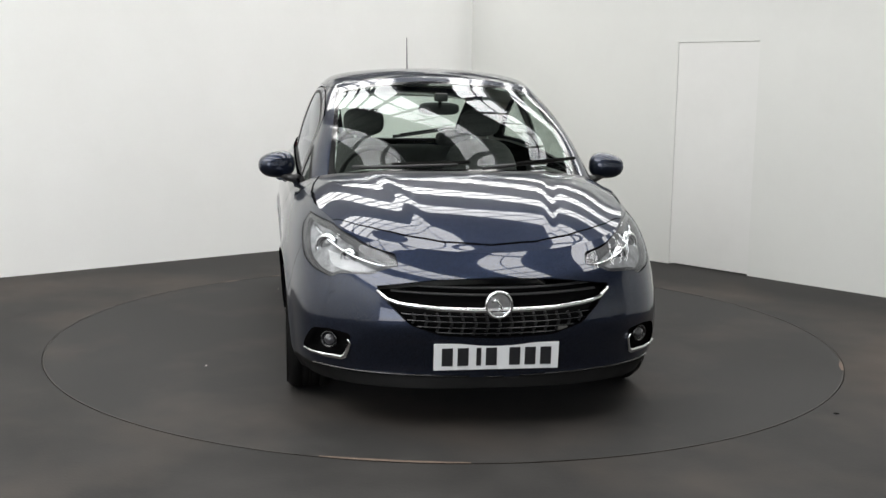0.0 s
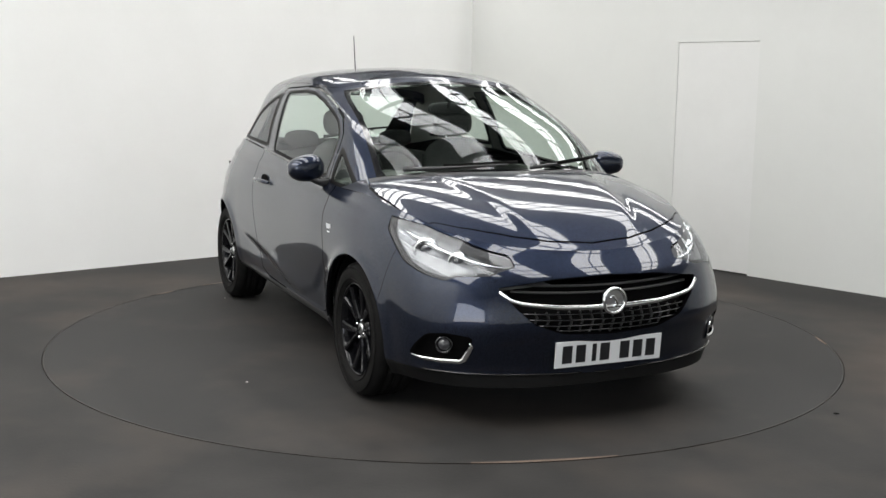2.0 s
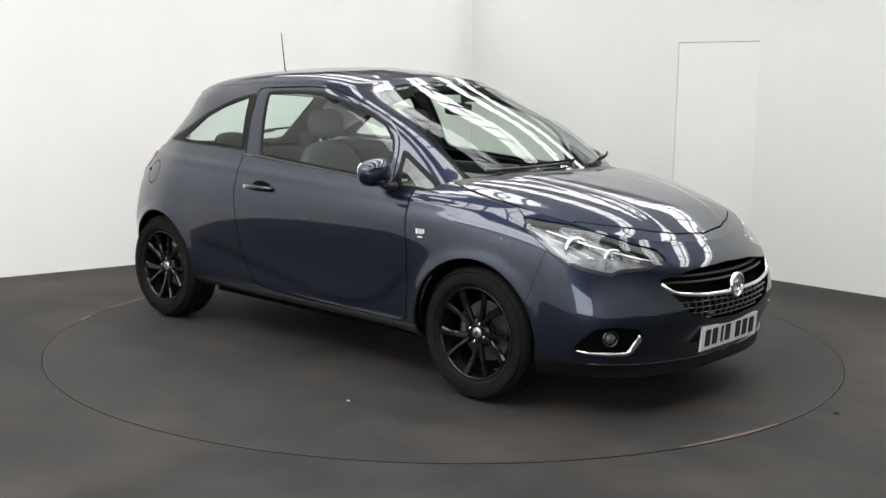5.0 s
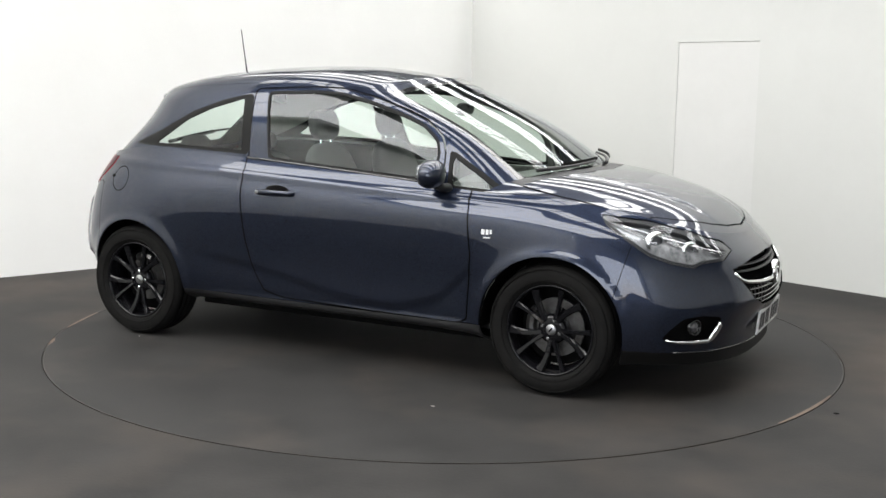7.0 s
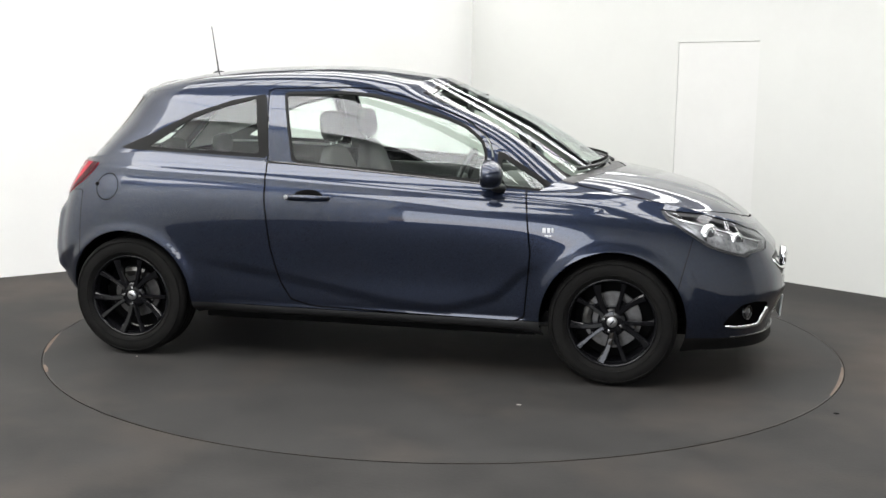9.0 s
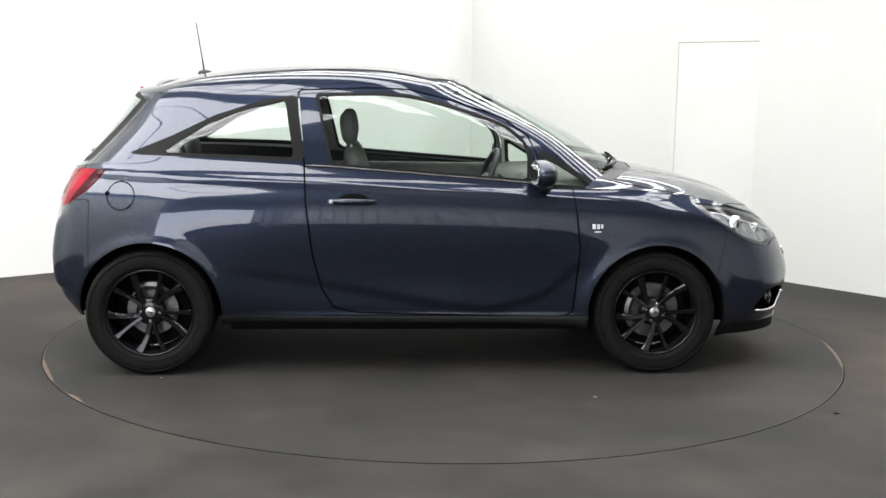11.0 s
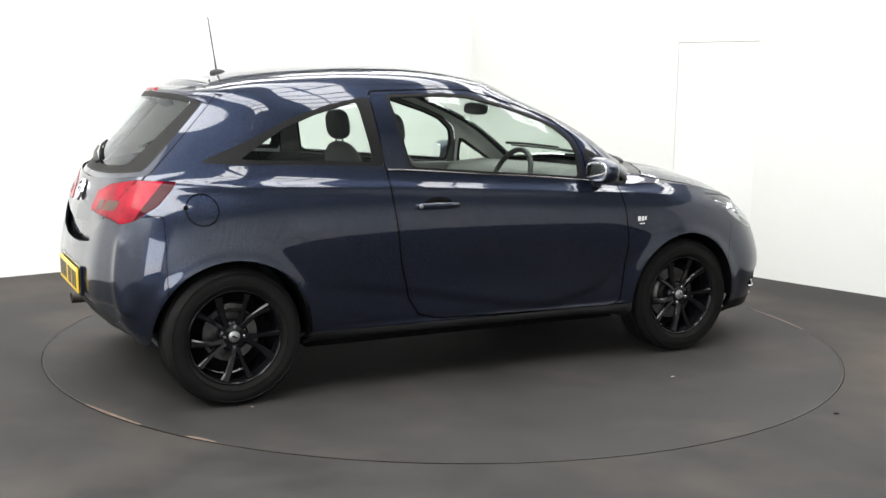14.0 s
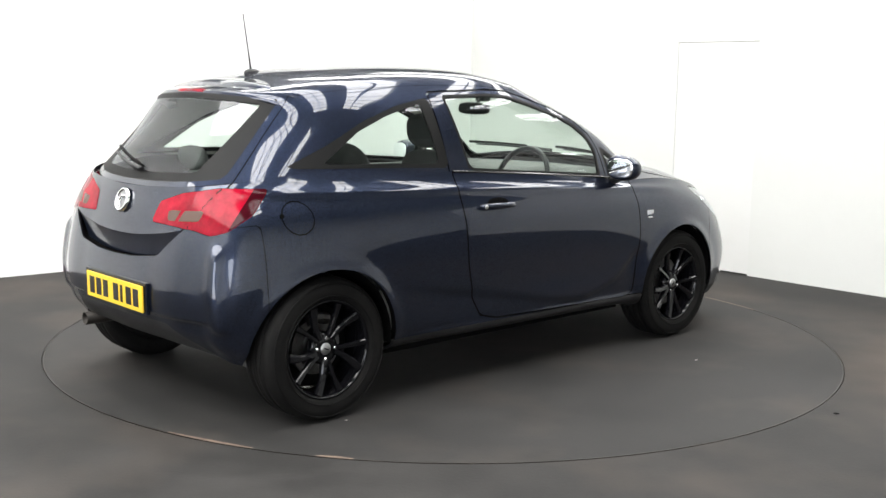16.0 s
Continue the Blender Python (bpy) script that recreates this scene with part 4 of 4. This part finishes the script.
def nose_parts():
    mouth.grown(-0.055).build("grille_backing", M_GAP, car, rim=0)
    # slats follow the nose
    def slat(z, half, a, b, material, name, back=0.02, curve=None, label=""):
        bm = bmesh.new()
        pts = []
        for k in range(25):
            y = -half + 2 * half * k / 24
            zz = curve(abs(y)) if curve else z + 0.012 * (y / 0.4) ** 2
            pts.append((front_x(y, zz) - back, y, zz))
        sweep(bm, pts, a, b, 8)
        return part(name, bm, material, car, label, True)
    slat(0, .487, .010, [.0085 + .005 * (1 - abs(k - 12) / 12) for k in range(25)], M_CHROME, "grille_bar", 0.002,
         lambda y: float(interp(y, [0, .1, .25, .40, .45, .49], [.530, .530, .536, .553, .568, .604])), "chrome grille wing bar")
    for z, h in ((.612, .44), (.585, .43)):
        slat(z, h, .012, .005, M_BLACK, "grille_slat", 0.03)
    for z, h in ((.502, .40), (.478, .375), (.454, .335), (.432, .25)):
        slat(z, h, .010, .0045, M_GLOSS, "grille_slat", 0.016)
    for k in range(15):
        y = -.35 + .05 * k
        lo = float(interp(abs(y), [0, .23, .36], [.418, .43, .475]))
        bm = bmesh.new()
        sweep(bm, [(front_x(y, z) - .022, y + q, z) for z, q in ((lo, 0), ((lo + .515) / 2, .012), (.515, 0))], .006, .004, 6, up=(1, 0, 0))
        part("grille_rib", bm, M_BLACK, car)
    # emblem: a plain ringed disc
    x = front_x(0, .55) + 0.004
    m = Matrix.Translation((x, 0, .553)) @ pose(0, 0, 0, 0, 0, -90) @ pose(0, 0, 0, 0, 0, 0)
    bm = bmesh.new()
    lathe(bm, [(.043, .002), (.046, .012), (.052, .015), (.058, .011), (.060, .0), (.056, -.012)], 40, m)
    ring = part("emblem", bm, M_CHROME, car, "round chrome emblem", True)
    bm = bmesh.new()
    lathe(bm, [(.0, .003), (.045, .003)], 32, m)
    part("emblem_disc", bm, M_SATIN, ring)
    bm = bmesh.new()
    sweep(bm, [(x + .006, -.028, .568), (x + .011, -.012, .575), (x + .012, .004, .556), (x + .011, .010, .538), (x + .008, -.002, .527)], .006, .009, 8, up=(1, 0, 0))
    part("emblem_figure", bm, M_CHROME, ring, "", True)
    plate("number_plate", front_x, .277, .390, M_PLATE, 1, label="white front number plate with dark bars")
    # thin bright edge on the lip
    bm = bmesh.new()
    pts = []
    for k in range(41):
        y = -.74 + 1.48 * k / 40
        z = .236 + 0.03 * abs(y)
        pts.append((front_x(y, z) + .002, y, z))
    sweep(bm, pts, .006, .004, 6)
    part("lip_edge", bm, M_GLOSS, car, "", True)
    # fog lamps
    for sk, s in zip(fog.side(), (1, -1)):
        pan = sk.grown(-0.045).build("fog_recess", M_GAP, car, "black fog lamp recess", rim=-0.045)
        y, z = .675, .372
        x = front_x(y, z) - 0.035
        m = Matrix.Translation((x, s * y, z)) @ pose(0, 0, 0, 0, 0, -90 + s * 30)
        bm = bmesh.new()
        lathe(bm, [(.0, .018), (.018, .014), (.026, .006), (.026, -.01)], 24, m)
        part("fog_lamp", bm, M_PROJECTOR, pan, "round fog lamp", True)
        bm = bmesh.new()
        lathe(bm, [(.027, .0), (.029, .012), (.036, .013), (.040, .0)], 24, m)
        part("fog_ring", bm, M_GLOSS, pan, "", True)
        bm = bmesh.new()
        pts = []
        for x, z in ((1.785, .318), (1.83, .309), (1.885, .305), (1.94, .305), (1.952, .315), (1.968, .345), (1.984, .378), (1.986, .392)):
            pts.append((x + .004, s * (fog_side(x, z) + .002), z))
        sweep(bm, pts, .006, [.004, .007, .009, .011, .013, .014, .013, .008], 8)
        part("fog_trim", bm, M_CHROME, pan, "chrome fog lamp trim", True)


fog_side = grip(BODY, 1, lambda v: (v[:, 1] > 0.3) & (v[:, 0] > 1.5) & (v[:, 2] < 0.6))
nose_parts()


def tail_parts():
    x = rear_x(0, .915)
    m = Matrix.Translation((x - .008, 0, .912)) @ pose(0, 0, 0, 0, 0, 90) @ pose(0, 0, 0, 18, 0, 0)
    bm = bmesh.new()
    lathe(bm, [(.040, .002), (.043, .011), (.048, .014), (.053, .010), (.055, .0)], 36, m)
    ring = part("emblem", bm, M_CHROME, tailgate, "round chrome emblem", True)
    bm = bmesh.new()
    lathe(bm, [(.0, .007), (.042, .006)], 28, m)
    part("emblem_disc", bm, M_SATIN, ring)
    bm = bmesh.new()
    sweep(bm, [m @ Vector(p) for p in ((-.026, .009, .014), (-.010, .012, .020), (.004, .012, .002), (.010, .012, -.014), (-.002, .009, -.024))], .006, .008, 8, up=(1, 0, 0))
    part("emblem_figure", bm, M_CHROME, ring, "", True)
    plate("number_plate", rear_x, .463, .577, M_PLATE_Y, -1, -.05, "yellow rear number plate with dark bars")
    bm = bmesh.new()
    box(bm, (rear_x(0, .52) - .004, -.325, .452), (rear_x(0, .52) + .014, .245, .590), bevel=0.004)
    part("plate_holder", bm, M_PAINT, car)
    # exhaust
    bm = bmesh.new()
    lathe(bm, [(.030, -.16), (.031, .0), (.027, .002), (.025, -.03), (.0, -.06)], 24, Matrix.Translation((-1.765, .42, .305)) @ pose(0, 0, 0, 0, 0, 90))
    part("exhaust_pipe", bm, M_STEEL, car, "dark steel tailpipe", True)
    # silencer
    bm = bmesh.new()
    blob(bm, (.13, .24, .07), Matrix.Translation((-1.56, .10, .325)))
    part("silencer", bm, M_GAP, car)
    # rear wiper
    bm = bmesh.new()
    pts = [(back_x(y, z) - .022, y, z) for y, z in ((-.03, 1.050), (.06, 1.060), (.20, 1.080), (.33, 1.100))]
    sweep(bm, pts, [.016, .012, .008, .006], [.012, .010, .008, .006], 8)
    arm = part("rear_wiper", bm, M_BLACK, tailgate, "black rear wiper arm", True)
    bm = bmesh.new()
    pts = [(back_x(y, z) - .010, y, z) for y, z in ((.02, 1.066), (.14, 1.086), (.28, 1.108), (.42, 1.122))]
    sweep(bm, pts, .006, .008, 6)
    part("wiper_blade", bm, M_RUBBER, arm)
    # tow eye cover dot and side marker
    bm = bmesh.new()
    lathe(bm, [(.0, .003), (.010, .003), (.012, .0)], 12, Matrix.Translation((-1.452, -side_y(-1.452, .892) - .002, .892)) @ pose(0, 0, 0, 0, 0, 180))
    part("flap_catch", bm, M_GAP, car)


tail_parts()


def spoiler():
    bm = bmesh.new()
    rows = []
    n = 40
    for k in range(n + 1):
        y = -.545 + 1.09 * k / n
        q = abs(y)
        zt = 1.450 - .17 * q * q - .25 * q ** 4
        drop = max(0.0, q - .46) / .085
        xt = -1.412 + .36 * q * q + .03 * drop ** 2
        ztr = 1.392 - .13 * q * q - .022 * drop ** 2
        sec = [(-1.19 + .05 * q * q, zt + .004), ((xt - 1.19) / 2, zt - .006), (xt + .08, (zt + ztr) / 2 + .004), (xt + .02, ztr + .002), (xt, ztr - .005), (xt + .006, ztr - .016),
               (xt + .05, ztr - .030 - .01 * drop), (xt + .10, zt - .07), (-1.20 + .05 * q * q, zt - .05)]
        rows.append([bm.verts.new((x, y, z)) for x, z in sec])
    for r0, r1 in zip(rows, rows[1:]):
        for k in range(len(r0)):
            j = (k + 1) % len(r0)
            bm.faces.new((r0[k], r0[j], r1[j], r1[k]))
    bm.faces.new(rows[0])
    bm.faces.new(list(reversed(rows[-1])))
    bmesh.ops.recalc_face_normals(bm, faces=bm.faces)
    sp = part("roof_spoiler", bm, M_PAINT, tailgate, "", True)
    bm = bmesh.new()
    pts = [(-1.413 + .36 * y * y, y, 1.390 - .13 * y * y) for y in [-.11 + .22 * k / 8 for k in range(9)]]
    sweep(bm, pts, .010, .013, 8)
    part("brake_light", bm, M_RED, sp, "red high-level brake light", True)
    # aerial
    bm = bmesh.new()
    blob(bm, (.042, .022, .020), Matrix.Translation((-1.085, 0, 1.477)), 2.2, 10)
    base = part("aerial", bm, M_BLACK, car, "black roof aerial", True)
    bm = bmesh.new()
    sweep(bm, [(-1.09, 0, 1.478), (-1.10, 0, 1.55), (-1.108, 0, 1.60)], [.006, .004, .003], [.006, .004, .003], 8, up=(0, 1, 0))
    sweep(bm, [(-1.108, 0, 1.60), (-1.131, 0, 1.75)], [.0036, .0026], [.0036, .0026], 6, up=(0, 1, 0))
    part("aerial_mast", bm, M_BLACK, base)


spoiler()


# --- mirrors, handles, wipers, badges ---
def door_parts():
    for ob, s in zip(doors, (1, -1)):
        bm = bmesh.new()
        m = Matrix.Translation((.655, s * .888, 1.012)) @ pose(0, 0, 0, 0, 0, -s * 8)
        blob(bm, (.064, .095, .068), m, 2.4, 18)
        for v in bm.verts:      # flat back, tapered nose
            loc = m.inverted() @ v.co
            if loc.x < -.042:
                loc.x = -.042 + (loc.x + .042) * .12
            if loc.x > 0:
                loc.z *= 1 - .9 * loc.x
            loc.z *= 1 - .25 * s * loc.y / .118 * (1 if loc.z > 0 else .2)
            v.co = m @ loc
        cap = part("door_mirror", bm, M_PAINT, ob, "body-coloured door mirror", True)
        bm = bmesh.new()
        blob(bm, (.004, .076, .050), m @ Matrix.Translation((-.045, 0, 0)), 2.8, 12)
        part("mirror_glass", bm, M_MIRROR, cap, "silvered mirror glass", True)
        bm = bmesh.new()
        sweep(bm, [(.665, s * .86, .965), (.675, s * .82, .945), (.69, s * .78, .94)], [.030, .026, .036], [.022, .020, .026], 10)
        part("mirror_arm", bm, M_BLACK, cap, "black mirror foot", True)
        # handle
        bm = bmesh.new()
        y = side_y(-.27, .872)
        blob(bm, (.075, .006, .036), Matrix.Translation((-.265, s * (y - .0005), .872)), 2.2, 12)
        part("handle_dish", bm, M_GAP, ob, "", True)
        bm = bmesh.new()
        sweep(bm, [(x, s * (side_y(x, z) + d), z) for x, z, d in ((-.388, .868, .004), (-.37, .869, .018), (-.30, .871, .028), (-.22, .871, .028), (-.17, .869, .016), (-.155, .868, .003))],
              [.008, .012, .013, .013, .011, .006], [.010, .014, .014, .013, .012, .008], 10)
        part("door_handle", bm, M_PAINT, ob, "", True)
        bm = bmesh.new()
        lathe(bm, [(.0, .004), (.010, .003), (.011, .0)], 14, Matrix.Translation((-.372, s * (side_y(-.372, .87) + .030), .87)) @ (pose(0, 0, 0, 0, 0, 180) if s < 0 else Matrix.Identity(4)))
        part("lock_cap", bm, M_SATIN, ob)
        # inner door card
        bm = bmesh.new()
        box(bm, (-.46, min(s * .70, s * .745), .34), (.80, max(s * .70, s * .745), .955), bevel=.02)
        part("door_card", bm, M_TRIM, ob, "dark grey inner door card")
        # belt moulding
        bm = bmesh.new()
        sweep(bm, [(x, s * (interp(x, [-.5, 0, .5, .7], [.785, .789, .787, .784])), float(interp(x, [-.5, -.37, .03, .45, .69], [1.036, 1.030, 1.002, .972, .95]))) for x in np.linspace(-.50, .685, 14)],
              .006, .007, 6)
        part("belt_moulding", bm, M_GLOSS, ob, "black belt moulding", True)
        # side badge: plain bright bars
        y = side_y(.938, .744)
        for k, (dx, dz, w, h) in enumerate(((-.018, .010, .010, .012), (.004, .010, .008, .012), (.022, .012, .006, .010), (.002, -.016, .020, .003))):
            bm = bmesh.new()
            box(bm, (.938 + dx - w / 1.2, -.002, .744 + dz - h / 1.0), (.938 + dx + w / 1.2, .002, .744 + dz + h / 1.0), bevel=.0008)
            b = part("side_badge", bm, M_BADGE, car, "bright side badge bars")
            b.location = (0, s * (y + .001), 0)
    # front wipers
    for y0, y1, z0 in ((.10, .56, 1.03), (-.52, -.02, 1.02)):
        bm = bmesh.new()
        pts = []
        for k in range(9):
            f = k / 8
            y = y0 + (y1 - y0) * f
            z = z0 + .035 * f * (1 - .3 * f)
            pts.append((glass_x(y, max(z, 1.03)) + .022 - .004 * f, y, z + .008))
        sweep(bm, pts, [.010] * 3 + [.008] * 6, [.010] * 3 + [.007] * 6, 8)
        arm = part("windscreen_wiper", bm, M_BLACK, car, "black windscreen wiper", True)
        bm = bmesh.new()
        pts = [(p[0] - .008, p[1] + .06, p[2] + .012) for p in pts[2:]]
        sweep(bm, pts, .005, .009, 6)
        part("wiper_blade", bm, M_RUBBER, arm)


door_parts()


# --- cabin ---
def seat(x, y, s):
    bm = bmesh.new()
    blob(bm, (.26, .24, .085), Matrix.Translation((x + .18, y, .50)) @ pose(0, 0, 0, 0, -8, 0), 3.2, 14)
    cushion = part("front_seat", bm, M_CLOTH, car, "dark grey cloth front seat", True)
    bm = bmesh.new()
    blob(bm, (.065, .235, .33), Matrix.Translation((x - .15, y, .79)) @ pose(0, 0, 0, 0, -16, 0), 3.0, 16)
    part("seat_back", bm, M_CLOTH, cushion, "", True)
    bm = bmesh.new()
    blob(bm, (.045, .125, .085), Matrix.Translation((x - .245, y, 1.205)) @ pose(0, 0, 0, 0, -8, 0), 2.8, 14)
    part("headrest", bm, M_CLOTH, cushion, "", True)
    for q in (-.05, .05):
        bm = bmesh.new()
        sweep(bm, [(x - .225, y + q, 1.05), (x - .24, y + q, 1.16)], .006, .006, 8, up=(0, 1, 0))
        part("headrest_post", bm, M_CHROME, cushion)


def cabin():
    seat(-.05, .36, 1)
    seat(-.05, -.36, -1)
    bm = bmesh.new()
    blob(bm, (.27, .60, .09), Matrix.Translation((-.86, 0, .52)), 3.2, 14)
    bench = part("rear_bench", bm, M_CLOTH, car, "dark grey cloth rear bench", True)
    bm = bmesh.new()
    blob(bm, (.07, .60, .27), Matrix.Translation((-1.13, 0, .76)) @ pose(0, 0, 0, 0, -18, 0), 3.2, 16)
    part("bench_back", bm, M_CLOTH, bench, "", True)
    for y in (-.34, .34):
        bm = bmesh.new()
        blob(bm, (.04, .12, .06), Matrix.Translation((-1.215, y, 1.06)) @ pose(0, 0, 0, 0, -10, 0), 2.6, 12)
        part("rear_headrest", bm, M_CLOTH, bench, "", True)
    bm = bmesh.new()
    box(bm, (-1.52, -.58, .94), (-1.24, .58, .965), bevel=.008)
    part("parcel_shelf", bm, M_TRIM, car, "dark parcel shelf")
    bm = bmesh.new()
    box(bm, (-1.55, -.68, .245), (1.0, .68, .27), bevel=.01)
    part("cabin_floor", bm, M_CLOTH, car, "dark cabin carpet")
    # dashboard
    bm = bmesh.new()
    n = 30
    rows = []
    for k in range(n + 1):
        y = -.70 + 1.40 * k / n
        hood = .035 * math.exp(-((y + .36) / .17) ** 2)
        xc = float(interp(abs(y), [0, .36, .70], [1.12, 1.06, .90]))
        rows.append([bm.verts.new(p) for p in ((xc, y, .968), (.85, y, .972 + hood * .3), (.68, y, .962 + hood), (.60, y, .935 + hood), (.565, y, .87), (.58, y, .74), (.66, y, .60), (.9, y, .5), (xc, y, .5))])
    for r0, r1 in zip(rows, rows[1:]):
        for k in range(len(r0)):
            j = (k + 1) % len(r0)
            bm.faces.new((r0[k], r0[j], r1[j], r1[k]))
    bm.faces.new(rows[0])
    bm.faces.new(list(reversed(rows[-1])))
    bmesh.ops.recalc_face_normals(bm, faces=bm.faces)
    dash = part("dashboard", bm, M_TRIM, car, "dark grey moulded dashboard", True)
    bm = bmesh.new()
    box(bm, (.555, -.12, .78), (.575, .12, .93), bevel=.008)
    part("centre_screen", bm, M_GLOSS, dash)
    # steering wheel
    m = Matrix.Translation((.42, -.36, .925)) @ pose(0, 0, 0, 0, 22, 0) @ pose(0, 0, 0, 0, 0, 90)
    bm = bmesh.new()
    lathe(bm, [(.182 + .015 * math.cos(q * math.pi / 5), .015 * math.sin(q * math.pi / 5)) for q in range(10)], 40, m, closed=True)
    sw = part("steering_wheel", bm, M_BLACK, car, "black steering wheel", True)
    bm = bmesh.new()
    blob(bm, (.065, .022, .055), m, 2.6, 10)
    part("wheel_boss", bm, M_TRIM, sw, "", True)
    for a in (0, 180, 270):
        bm = bmesh.new()
        c, d = math.cos(radians(a)), math.sin(radians(a))
        sweep(bm, [m @ Vector((.05 * c, 0, .05 * d)), m @ Vector((.175 * c, 0, .175 * d))], .018, .008, 8, up=(1, 0, 0))
        part("wheel_spoke", bm, M_SATIN, sw)
    # mirror on the windscreen
    bm = bmesh.new()
    blob(bm, (.018, .115, .034), Matrix.Translation((.40, 0, 1.305)) @ pose(0, 0, 0, 0, 8, 4), 3.4, 14)
    mr = part("cabin_mirror", bm, M_BLACK, car, "black rear-view mirror", True)
    bm = bmesh.new()
    sweep(bm, [(.41, 0, 1.31), (.44, 0, 1.35), (.46, 0, 1.375)], .010, .010, 8, up=(0, 1, 0))
    part("mirror_stalk", bm, M_BLACK, mr)
    bm = bmesh.new()
    box(bm, (.44, -.035, 1.345), (.50, .035, 1.39), bevel=.01)
    part("sensor_box", bm, M_BLACK, mr)


cabin()


def motions():
    rows, disc = [], []
    for k in range(33):
        t = 0.5 * k
        turn = pose(0, 0, 0, 0, 0, heading(t))
        disc.append((t, turn))
        rows.append((t, turn @ Matrix.Translation((OFFSET[0], OFFSET[1], 0.0))))
    walk(deck, disc)
    walk(car, rows)


motions()
